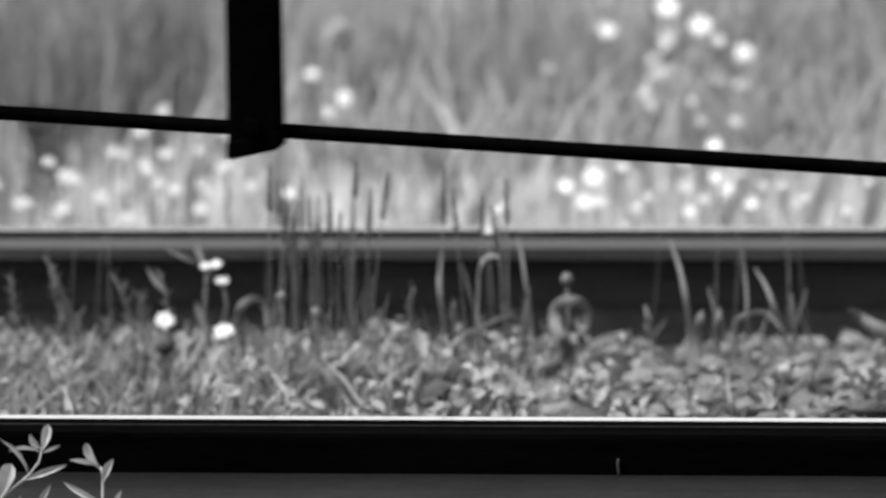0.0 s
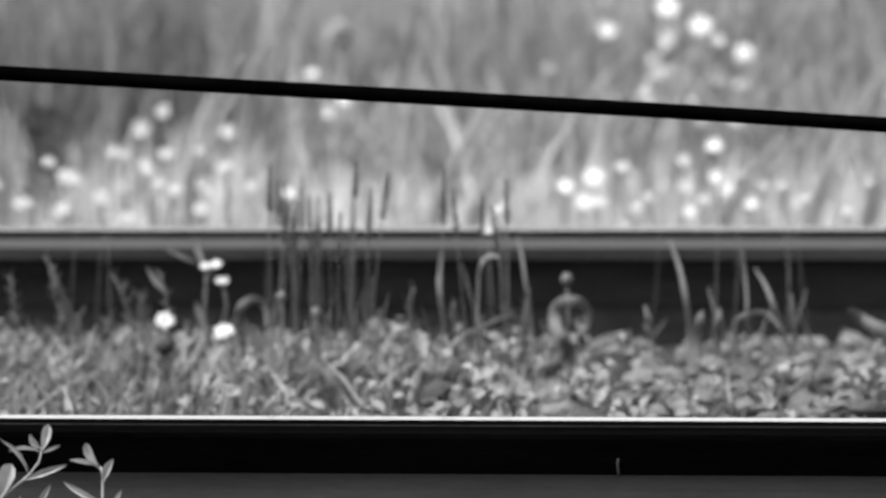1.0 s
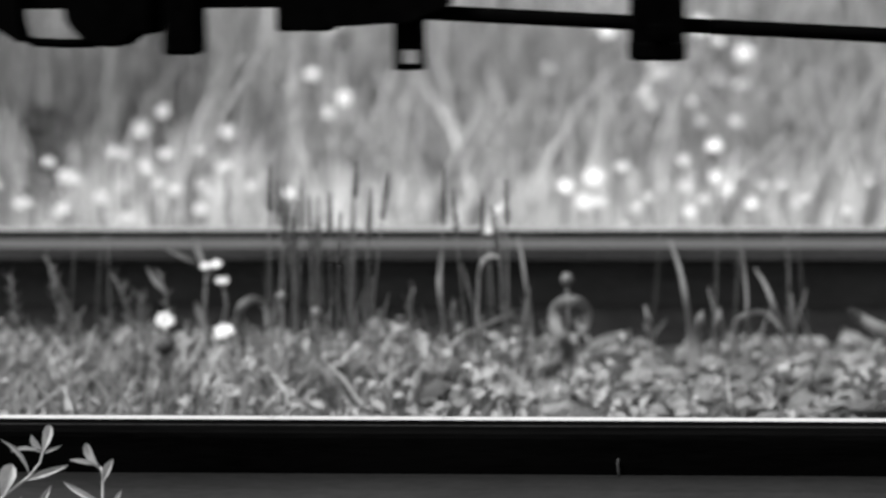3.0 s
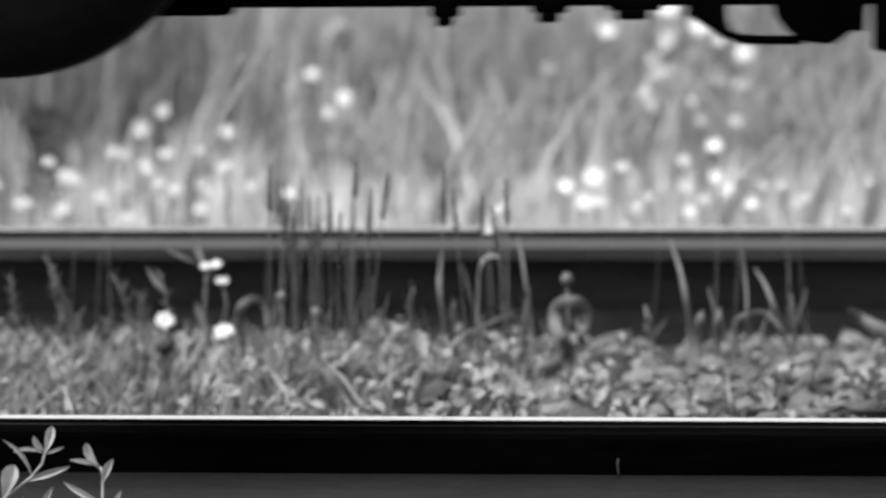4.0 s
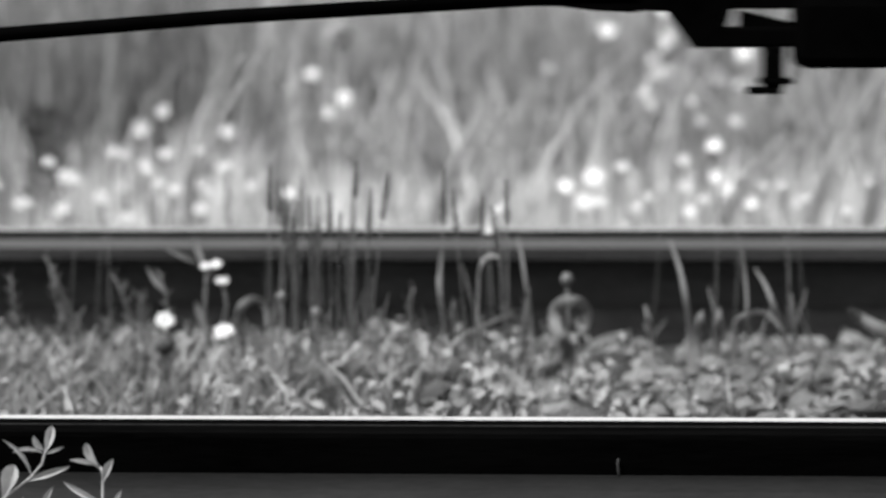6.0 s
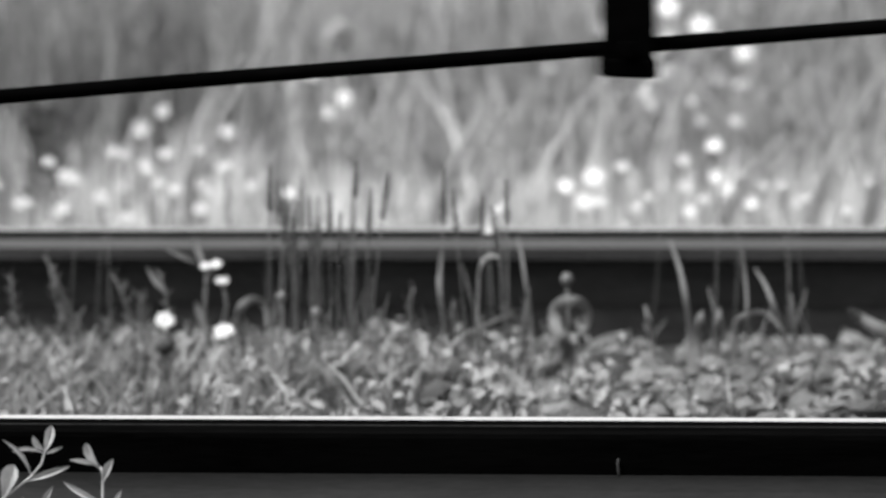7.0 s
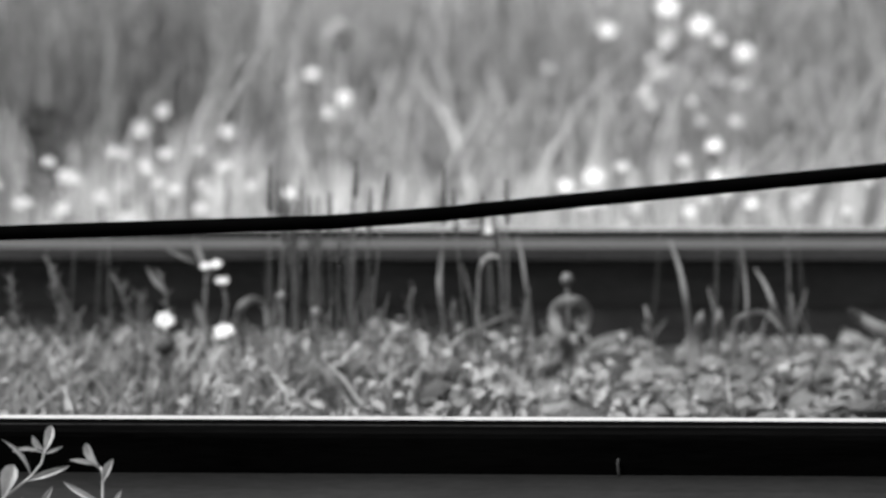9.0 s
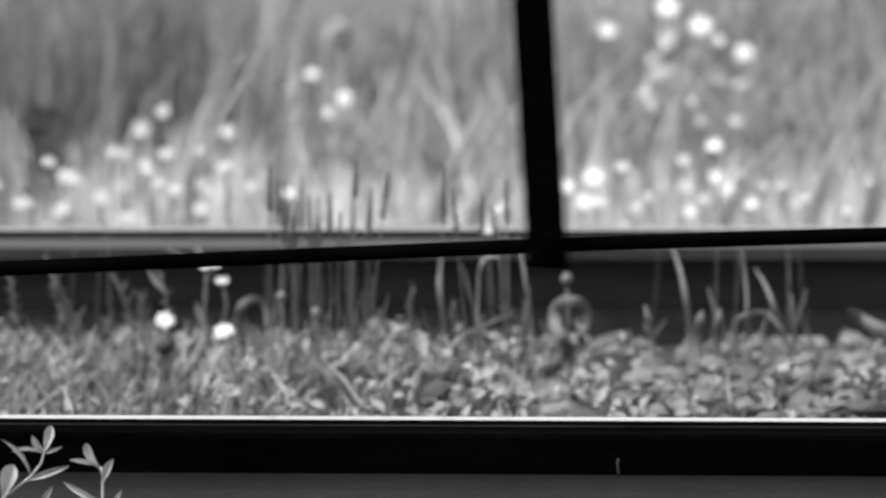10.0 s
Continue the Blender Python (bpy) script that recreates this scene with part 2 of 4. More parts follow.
# ---- the passing coach's underframe ----
def build_coach():
    coach = tagged(new("railway_coach"), "black railway coach underframe with truss rods, moving along the track", "railway coach")
    # floor and sole bar, above all that hangs from them
    for name, y in (("sole_bar", 0.0), ("sole_bar", 1.58)):
        bm = bmesh.new()
        box(bm, -16.0, 8.0, y - 0.03, y + 0.03, 0.78, 1.00, 0.008)
        part(name, bm, M_BLACK, coach)
    for x in (-16.0, 7.94):
        bm = bmesh.new()
        box(bm, x, x + 0.06, -0.03, 1.61, 1.002, 1.10, 0.008)
        part("end_beam", bm, M_BLACK, coach)
    # truss rods: flat bars that fall away from the middle gear
    bm = bmesh.new()
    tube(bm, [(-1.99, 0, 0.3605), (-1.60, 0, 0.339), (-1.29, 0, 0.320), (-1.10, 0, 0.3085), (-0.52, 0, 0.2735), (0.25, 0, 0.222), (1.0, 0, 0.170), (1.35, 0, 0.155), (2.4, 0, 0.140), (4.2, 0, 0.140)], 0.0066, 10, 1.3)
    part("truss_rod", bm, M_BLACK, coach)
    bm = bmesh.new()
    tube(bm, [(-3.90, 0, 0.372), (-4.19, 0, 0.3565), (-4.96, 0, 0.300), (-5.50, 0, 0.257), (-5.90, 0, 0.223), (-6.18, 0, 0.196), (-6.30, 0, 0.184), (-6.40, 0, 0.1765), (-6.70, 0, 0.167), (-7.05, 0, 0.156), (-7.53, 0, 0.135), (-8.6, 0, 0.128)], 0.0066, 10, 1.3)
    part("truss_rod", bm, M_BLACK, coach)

    def queen_post(x, lean, foot, width, tilt, flange):
        """A post from the sole bar down to foot; tilt: how the foot plate slants."""
        bm = bmesh.new()
        up = (0.80 - foot) * lean
        w = width / 2
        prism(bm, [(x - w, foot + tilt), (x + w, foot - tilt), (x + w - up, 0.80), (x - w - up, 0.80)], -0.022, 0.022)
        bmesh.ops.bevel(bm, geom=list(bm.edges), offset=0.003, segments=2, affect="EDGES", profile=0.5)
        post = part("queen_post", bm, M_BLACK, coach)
        bm = bmesh.new()
        k = flange + w
        slant = tilt * k / w
        prism(bm, [(x - k, foot + 0.001 + slant), (x + k, foot + 0.001 - slant), (x + k, foot + 0.016 - slant), (x - k, foot + 0.016 + slant)], -0.026, 0.026)
        bmesh.ops.bevel(bm, geom=list(bm.edges), offset=0.003, segments=2, affect="EDGES", profile=0.5)
        part("rod_seat", bm, M_BLACK, post)
        bm = bmesh.new()
        lathe(bm, [(-0.034, 0.006), (-0.034, 0.009), (-0.022, 0.009)], (x, 0, foot + 0.024), "Y", 6)
        part("bolt", bm, M_BLACK, post)

    queen_post(-0.2965, 0.0, 0.2375, 0.0450, -0.0048, 0.001)
    queen_post(-1.772, 0.0, 0.3175, 0.0475, 0.0, 0.001)
    queen_post(-4.565, 0.0, 0.303, 0.047, 0.001, 0.003)
    queen_post(-5.5400, 0.085, 0.228, 0.041, 0.003, 0.001)
    queen_post(-7.0415, 0.055, 0.139, 0.0345, 0.001, 0.001)
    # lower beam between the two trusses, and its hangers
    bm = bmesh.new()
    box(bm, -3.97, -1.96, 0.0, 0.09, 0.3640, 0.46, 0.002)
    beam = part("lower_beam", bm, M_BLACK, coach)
    for x in (-3.9, -3.2, -2.5, -2.05):
        bm = bmesh.new()
        box(bm, x - 0.03, x + 0.03, 0.0, 0.02, 0.455, 0.80, 0.003)
        part("hanger", bm, M_BLACK, coach)
    # end bracket of the front truss with its shackle
    bm = bmesh.new()
    prism(bm, [(-2.087, 0.3455), (-1.985, 0.3515), (-1.95, 0.366), (-1.95, 0.40), (-2.09, 0.40)], -0.03, 0.03)
    part("truss_bracket", bm, M_BLACK, coach)
    bm = bmesh.new()
    for x in (-1.9965, -1.9755):
        box(bm, x - 0.0032, x + 0.0032, -0.008, 0.008, 0.3100, 0.356, 0.001)
    box(bm, -1.9950, -1.9770, -0.006, 0.006, 0.3095, 0.3150, 0.001)
    box(bm, -1.9940, -1.9780, -0.005, 0.005, 0.3270, 0.3540, 0.001)
    part("shackle", bm, M_BLACK, coach)
    # brake gear with looping hose
    bm = bmesh.new()
    box(bm, -2.199, -2.168, -0.02, 0.03, 0.324, 0.40, 0.004)
    part("hose_clamp", bm, M_BLACK, coach)
    bm = bmesh.new()
    tube(bm, [(-2.36, 0, 0.372), (-2.345, 0, 0.360), (-2.33, 0, 0.343), (-2.315, 0, 0.3352), (-2.29, 0, 0.334), (-2.26, 0, 0.334)], 0.004, 8)
    part("hose", bm, M_BLACK, coach)
    bm = bmesh.new()
    prism(bm, [(-2.291, 0.40), (-2.282, 0.353), (-2.270, 0.339), (-2.258, 0.3325), (-2.237, 0.331), (-2.229, 0.3365), (-2.220, 0.343), (-2.210, 0.341), (-2.206, 0.40)], -0.025, 0.05)
    bmesh.ops.bevel(bm, geom=list(bm.edges), offset=0.003, segments=2, affect="EDGES", profile=0.5)
    part("valve", bm, M_BLACK, coach)
    bm = bmesh.new()
    prism(bm, [(-2.360, 0.40), (-2.360, 0.356), (-2.328, 0.3355), (-2.322, 0.339), (-2.326, 0.353), (-2.328, 0.40)], -0.012, 0.02)
    part("hose_bracket", bm, M_BLACK, coach)
    bm = bmesh.new()
    box(bm, -2.10, -2.05, -0.02, 0.03, 0.344, 0.40, 0.004)
    part("bracket", bm, M_BLACK, coach)
    for x, z, w in ((-2.569, 0.347, 0.026), (-2.478, 0.350, 0.032), (-2.405, 0.352, 0.048)):
        bm = bmesh.new()
        box(bm, x - w / 2, x + w / 2, -0.005, 0.03, z + 0.008, 0.372, 0.003)
        box(bm, x - w / 3, x + w / 4, -0.005, 0.03, z, z + 0.010, 0.003)
        part("cable_clip", bm, M_BLACK, beam)
    # drum: an air reservoir with its domed end outward
    bm = bmesh.new()
    lathe(bm, [(-0.150, 0.02), (-0.149, 0.06), (-0.145, 0.10), (-0.137, 0.14), (-0.124, 0.165), (-0.105, 0.180), (-0.08, 0.184), (-0.055, 0.184), (-0.045, 0.165), (-0.040, 0.10), (-0.038, 0.02)], (-2.938, 0, 0.4915), "Y", 64)
    drum = part("air_reservoir", bm, M_DRUM, coach, "dusty black domed reservoir")
    # Thin pale ticks paint highlights onto the drum's domed end.
    for x in (-3.01, -2.935):
        bm = bmesh.new()
        box(bm, x - 0.007, x + 0.007, -0.1462, -0.1445, 0.3560, 0.3568, 0.0002)
        part("highlight_tick", bm, M_WEB, drum, "thin pale painted highlight")
    for x in (-3.08, -2.81):
        bm = bmesh.new()
        box(bm, x - 0.02, x + 0.02, -0.06, 0.02, 0.50, 0.80, 0.004)
        part("strap", bm, M_BLACK, drum)
    bm = bmesh.new()
    box(bm, -2.83, -2.76, 0.0, 0.06, 0.357, 0.40, 0.004)
    part("bracket", bm, M_BLACK, coach)
    # battery box with sloping end, its latch and step
    bm = bmesh.new()
    prism(bm, [(-3.302, 0.2945), (-3.099, 0.2950), (-3.081, 0.348), (-3.05, 0.352), (-3.05, 0.62), (-3.34, 0.62), (-3.34, 0.312), (-3.302, 0.312)], 0.08, 0.20)
    bmesh.ops.bevel(bm, geom=list(bm.edges), offset=0.003, segments=1, affect="EDGES")
    battery = part("battery_box", bm, M_BLACK, coach)
    bm = bmesh.new()
    prism(bm, [(-3.322, 0.279), (-3.306, 0.279), (-3.300, 0.296), (-3.301, 0.33), (-3.325, 0.33), (-3.325, 0.297)], 0.08, 0.14)
    part("latch", bm, M_BLACK, battery)
    bm = bmesh.new()
    prism(bm, [(-3.362, 0.310), (-3.342, 0.310), (-3.338, 0.316), (-3.32, 0.316), (-3.32, 0.40), (-3.43, 0.40), (-3.43, 0.366), (-3.404, 0.354), (-3.362, 0.331)], 0.0, 0.08)
    part("gusset", bm, M_BLACK, coach)
    # brake rigging: a pull bar, links, blocks and a hanging pin
    bm = bmesh.new()
    box(bm, -3.785, -3.489, -0.01, 0.02, 0.328, 0.3455, 0.003)
    pull = part("pull_bar", bm, M_BLACK, coach)
    bm = bmesh.new()
    prism(bm, [(-3.785, 0.328), (-3.76, 0.328), (-3.74, 0.40), (-3.83, 0.40), (-3.83, 0.36), (-3.808, 0.359)], -0.01, 0.03)
    part("end_plate", bm, M_BLACK, pull)
    for a, b, z in ((-3.698, -3.609, 0.310), (-3.546, -3.519, 0.3165)):
        bm = bmesh.new()
        box(bm, a, b, -0.02, 0.04, z, 0.372, 0.009)
        part("brake_block", bm, M_BLACK, pull)
    bm = bmesh.new()
    box(bm, -3.51, -3.487, -0.01, 0.03, 0.3465, 0.352, 0.001)
    part("link", bm, M_BLACK, pull)
    bm = bmesh.new()
    box(bm, -3.724, -3.706, -0.01, 0.02, 0.2925, 0.33, 0.003)
    box(bm, -3.737, -3.708, -0.012, 0.022, 0.288, 0.2930, 0.001)
    box(bm, -3.727, -3.698, -0.012, 0.022, 0.2965, 0.3010, 0.001)
    part("hanging_pin", bm, M_BLACK, pull)
    bm = bmesh.new()
    box(bm, -3.83, -3.475, -0.008, 0.03, 0.3608, 0.372, 0.002)
    part("top_bar", bm, M_BLACK, pull)
    bm = bmesh.new()
    prism(bm, [(-3.572, 0.362), (-3.546, 0.344), (-3.522, 0.344), (-3.522, 0.362)], -0.006, 0.025)
    part("wedge", bm, M_BLACK, pull)
    bm = bmesh.new()
    prism(bm, [(-3.745, 0.343), (-3.745, 0.360), (-3.70, 0.349), (-3.69, 0.343)], -0.005, 0.015)
    part("link", bm, M_BLACK, pull)
    bm = bmesh.new()
    prism(bm, [(-3.83, 0.358), (-3.87, 0.360), (-3.92, 0.3665), (-3.83, 0.40)], 0.0, 0.03)
    part("end_plate", bm, M_BLACK, beam)
    return coach


coach = build_coach()


# ---- grass and weeds ----
rng = np.random.default_rng(11)


def blades(name, count, spots, height, width, lean, material, label, category="grass"):
    """Many tapered, bending blades in one mesh. spots(n) gives x, y; height(x, y, n) the lengths."""
    x, y = spots(count)
    h = height(x, y, len(x))
    turn = rng.uniform(0, 2 * np.pi, len(x))
    tip = rng.normal(0, lean, (len(x), 2))
    w = width * rng.uniform(0.6, 1.4, len(x))
    verts, faces = [], []
    for i in range(len(x)):
        z0 = ground_z(x[i], y[i]) - 0.005
        cx, sx = math.cos(turn[i]) * w[i] / 2, math.sin(turn[i]) * w[i] / 2
        b = len(verts)
        for k, (f, ww) in enumerate(((0, 0.8), (0.35, 1.0), (0.7, 0.7))):
            dx, dy = tip[i] * h[i] * f ** 1.8
            for s in (-1, 1):
                verts.append((x[i] + dx + s * cx * ww, y[i] + dy + s * sx * ww, z0 + h[i] * f))
        dx, dy = tip[i] * h[i]
        verts.append((x[i] + dx, y[i] + dy, z0 + h[i] * 0.96))
        faces += [(b, b + 1, b + 3, b + 2), (b + 2, b + 3, b + 5, b + 4), (b + 4, b + 5, b + 6)]
    ob = new(name, lump(name, verts, faces, material))
    return tagged(ob, label, category, kind="stuff")


def inside(x0, x1, y0, y1, keep=None):
    def spots(n):
        x, y = rng.uniform(x0, x1, n), rng.uniform(y0, y1, n)
        if keep is None:
            return x, y
        ok = np.array([keep(a, b) for a, b in zip(x, y)]) > rng.uniform(0, 1, n)
        return x[ok], y[ok]
    return spots


def clumpy(x, y):
    return 0.5 + 0.8 * noise.noise((x * 2.1, y * 1.3, 7.0))


def strands(x, y):
    return 0.35 + 0.9 * noise.noise((x * 1.6, y * 1.0, 2.0))


def bare(x, y):
    """Patches of open ballast, commoner where the weeds thin out."""
    return noise.noise((x * 17, y * 2.6, 21.0)) > (0.12 if x > 0.08 else 0.23)


blades("tall_grass", 22000, inside(-3.8, 2.9, 5.4, 9.0), lambda x, y, n: rng.uniform(0.45, 1.1, n), 0.012, 0.18, M_TALL, "tall blurred meadow grass behind the track")
blades("dark_weeds", 1000, inside(-2.3, -1.0, 4.9, 5.4), lambda x, y, n: rng.uniform(0.35, 0.85, n), 0.010, 0.16, M_DARK, "darker tall weeds in the meadow", "weeds")
blades("middling_grass", 800, inside(0.30, 1.3, 4.9, 5.4), lambda x, y, n: rng.uniform(0.3, 0.8, n), 0.014, 0.2, M_TALL, "tall grey-green grass in the meadow")
blades("light_grass", 1700, inside(-1.05, 0.40, 4.9, 5.4), lambda x, y, n: rng.uniform(0.35, 0.85, n), 0.012, 0.22, M_LIGHT, "lighter tall grass in the meadow")
blades("mid_grass", 540, inside(-0.80, 0.75, 4.5, 4.95), lambda x, y, n: rng.uniform(0.26, 0.55, n), 0.014, 0.28, M_LIGHT, "soft light grass of middle height in the meadow")
blades("bank_grass", 9000, inside(-9, 8, 9.0, 16.0), lambda x, y, n: rng.uniform(0.5, 1.1, n), 0.03, 0.15, M_TALL, "tall grass on the rising bank")
blades("arching_grass", 380, inside(-2.4, 1.6, 3.0, 4.9, strands), lambda x, y, n: rng.uniform(0.25, 0.62, n), 0.006, 0.40, M_PALE, "pale arching grass strands in the meadow")
blades("meadow_grass", 9000, inside(-2.6, 1.8, 3.0, 4.9, clumpy), lambda x, y, n: rng.uniform(0.08, 0.25, n) * (1.0 + 0.6 * np.array([noise.noise((a * 2.3, b * 2.3, 5.0)) for a, b in zip(x, y)])), 0.008, 0.25, M_PALE, "low pale meadow grass behind the rail")
blades("pale_grass", 7000, inside(-2.4, 1.6, 1.75, 3.2, clumpy), lambda x, y, n: rng.uniform(0.06, 0.17, n) * (1.0 + 0.9 * np.array([noise.noise((a * 3.0, b * 3.0, 9.0)) for a, b in zip(x, y)])), 0.006, 0.28, M_PALE, "pale dry grass along the far rail")
blades("short_grass", 4200, inside(-1.3, 0.9, 0.10, 1.46, lambda x, y: 0.06 if bare(x, y) else 0.9 if x < -0.35 else 0.52), lambda x, y, n: rng.uniform(0.025, 0.09, n) * np.clip((1.6 - y) / 0.5, 0.35, 1) * np.where(x < -0.55, 1.15, np.where(x < -0.35, 0.9, 0.75)), 0.0050, 0.55, M_BLADE, "short green grass between the rails")


blades("bent_grass", 820, inside(-0.95, -0.22, 0.80, 1.42, lambda x, y: 0.1 if noise.noise((x * 26, y * 2.5, 33.0)) > 0.10 else 0.9), lambda x, y, n: rng.uniform(0.035, 0.085, n) * np.clip((1.75 - y) / 0.6, 0.4, 1), 0.0072, 0.62, M_BENT, "pale bent grass blades between the rails")


def build_ground_cover():
    """Small cupped leaves on short stalks over the ballast."""
    verts, faces = [], []
    for _ in range(11500):
        x, y = rng.uniform(-1.3, 0.9), rng.uniform(0.10, 1.46)
        if rng.uniform() < 0.60 * (x > 0.05) or bare(x, y) and rng.uniform() < 0.97:
            continue
        if x < -0.28 and rng.uniform() < 0.25:
            continue
        if abs(x + 0.545) < 0.022 and y < 1.0:
            continue
        if noise.noise((x * 26, y * 2.5, 33.0)) > 0.16:
            continue
        mound = max(0.0, 0.55 + 1.5 * noise.noise((x * 19, y * 7, 4.0)))
        if rng.uniform() > 0.35 + mound:
            continue
        z = ground_z(x, y) + abs(rng.normal(0.010, 0.008)) + (0.022 + 0.018 * math.exp(-((x + 0.22) / 0.2) ** 2)) * mound * rng.uniform(0.3, 1.0) * min(1.0, max(0.45, (1.6 - y) / 0.4)) * (1.4 if x < -0.3 else 1.0)
        ln, wd = rng.uniform(0.011, 0.026) * (0.8 if y > 1.3 else 1), rng.uniform(0.4, 0.85)
        m = Matrix.Translation((x, y, z)) @ Euler((rng.normal(0.5, 0.6), rng.normal(0, 0.6), rng.uniform(0, 6.28))).to_matrix().to_4x4()
        b = len(verts)
        for u, v, c in ((0, 0, 0), (0.3, wd * 0.42, 0.14), (0.3, -wd * 0.42, 0.14), (0.35, 0, 0.0), (0.7, wd * 0.45, 0.12), (0.7, -wd * 0.45, 0.12), (0.72, 0, 0.02), (1.0, 0, -0.05)):
            verts.append(tuple(m @ Vector((u * ln, v * ln, c * ln))))
        faces += [(b, b + 3, b + 1), (b, b + 2, b + 3), (b + 1, b + 3, b + 6, b + 4), (b + 3, b + 2, b + 5, b + 6), (b + 4, b + 6, b + 7), (b + 6, b + 5, b + 7)]
    return tagged(new("ground_cover", lump("ground_cover", verts, faces, M_LEAF)), "small-leaved green weeds creeping over the ballast", "weeds", kind="stuff")


build_ground_cover()


def grass_stalk(x0, x1, top, y, headed, label="thin grass stalk with a dark seed head", slim=1.0):
    """One stalk from the ground at x0 to its tip at x1, top."""
    z0 = ground_z(x0, y) - 0.004
    ob = tagged(new("grass_stalk"), label, "grass", "grass stalks between the rails")
    ob.location = (x0, y, z0)
    bend, bow, thick = rng.uniform(-0.3, 0.3), rng.uniform(-0.016, 0.016), rng.uniform(0.0007, 0.0014) * slim
    pts = []
    for i in range(9):
        f = i / 8
        pts.append(((x1 - x0) * f + (bend * (x1 - x0) + bow) * f * (1 - f), 0.02 * f * f, (top - z0) * f))
    bm = bmesh.new()
    tube(bm, pts, lambda f: thick * (1.25 - 0.6 * f), 5)
    part("stem", bm, M_STALK, ob)
    if headed:
        bm = bmesh.new()
        long = rng.uniform(0.045, 0.08)
        end = Vector(pts[-1])
        way = (end - Vector(pts[-3])).normalized()
        for k in range(34):
            f = k / 33
            q = end - way * long * (1 - f)
            side = Vector((math.cos(k * 2.4), 0.5 * math.sin(k * 2.4), 0.9)).normalized()
            tube(bm, [q, q + side * 0.0035, q + side * (0.009 - 0.005 * f)], lambda g: (0.0014 - 0.0010 * g) * (1.1 - 0.5 * f), 4)
        part("seed_head", bm, M_SEED, ob)
    bm = bmesh.new()
    s = 1 if rng.uniform() < 0.5 else -1
    h = (top - z0) * rng.uniform(0.3, 0.6)
    a = [bm.verts.new((s * 0.028 * f, 0.004, h * f + 0.01 - 0.02 * f * f)) for f in (0, 0.5, 1.0)]
    b = [bm.verts.new((s * 0.028 * f + 0.003 * (1 - f * 0.7), 0.0, h * f + 0.01 - 0.02 * f * f)) for f in (0, 0.5, 1.0)]
    for i in range(2):
        bm.faces.new((a[i], a[i + 1], b[i + 1], b[i]))
    part("blade", bm, M_STALK, ob)
    return ob


def build_stalks():
    clump = ((-0.455, -0.424, 0.060), (-0.450, -0.417, 0.048), (-0.44, -0.449, 0.119), (-0.428, -0.429, 0.092), (-0.409, -0.414, 0.068), (-0.393, -0.395, 0.076), (-0.366, -0.367, 0.08), (-0.354, -0.352, 0.053),
             (-0.337, -0.329, 0.123), (-0.323, -0.309, 0.084), (-0.315, -0.285, 0.107), (-0.344, -0.344, 0.021), (-0.388, -0.384, 0.014), (-0.209, -0.208, 0.115),
             (-0.166, -0.196, 0.084), (-0.162, -0.154, 0.076), (-0.119, -0.123, 0.099), (-0.116, -0.142, 0.06))
    for a, b, z in clump:
        y = 0.98 + rng.uniform(-0.05, 0.06)
        k = (y - EYE.y) / (1.25 - EYE.y)
        grass_stalk(a * k, b * k, EYE.z + (z - EYE.z) * k, y, True, slim=0.8)
    for k in range(8):
        a = -0.455 + 0.17 * ((k * 0.618) % 1.0)
        grass_stalk(a, a + rng.uniform(-0.02, 0.025), rng.uniform(0.03, 0.11), 1.25 + rng.uniform(-0.05, 0.08), k % 3 > 0, slim=0.7)


build_stalks()
# wisps that cross the far rail's head
for a, z in ((-0.715, 0.006), (-0.42, 0.014), (0.09, 0.010), (0.20, 0.014), (0.285, 0.014)):
    grass_stalk(a + rng.uniform(-0.03, 0.03), a, z, 1.41, False, "thin pale grass wisp before the rail", 0.6)
for a, b, z in ((-0.735, -0.728, 0.024), (-0.678, -0.684, 0.028), (0.160, 0.168, 0.022), (0.190, 0.200, 0.035), (0.262, 0.270, 0.036), (0.275, 0.262, 0.02)):
    grass_stalk(a, b, z, 1.28, False, "thin pale grass stalk before the rail")


def curled_blade(pts, y, width, material, label, rooted=True, base=0.8, grow=1):
    """A broad blade along pts (x, z), folded a little along its middle, rooted in the ground under its first point."""
    x0 = pts[0][0]
    z0 = ground_z(x0, y) - 0.004
    ob = tagged(new("curled_grass"), label, "grass", "curled grasses between the rails")
    ob.location = (x0, y, z0)
    line = ([(x0, z0)] if rooted else []) + list(pts)
    fine = []
    for (ax, az), (bx, bz) in zip(line, line[1:]):
        fine += [(ax + (bx - ax) * k / 4, az + (bz - az) * k / 4) for k in range(4)]
    fine.append(line[-1])
    for _ in range(3):
        fine = [fine[0]] + [((p[0] + 2 * q[0] + r[0]) / 4, (p[1] + 2 * q[1] + r[1]) / 4) for p, q, r in zip(fine, fine[1:], fine[2:])] + [fine[-1]]
    bm = bmesh.new()
    tube(bm, [(x - x0, 0.010 * math.sin(i * 0.5), z - z0) for i, (x, z) in enumerate(fine)], lambda f: width / 2 * (base + (1 - base) * (f ** grow) * (3 - 2 * f) * 0.75 - 0.75 * f ** (3 + grow)), 8, 0.25)
    part("blade", bm, material, ob)
    return ob


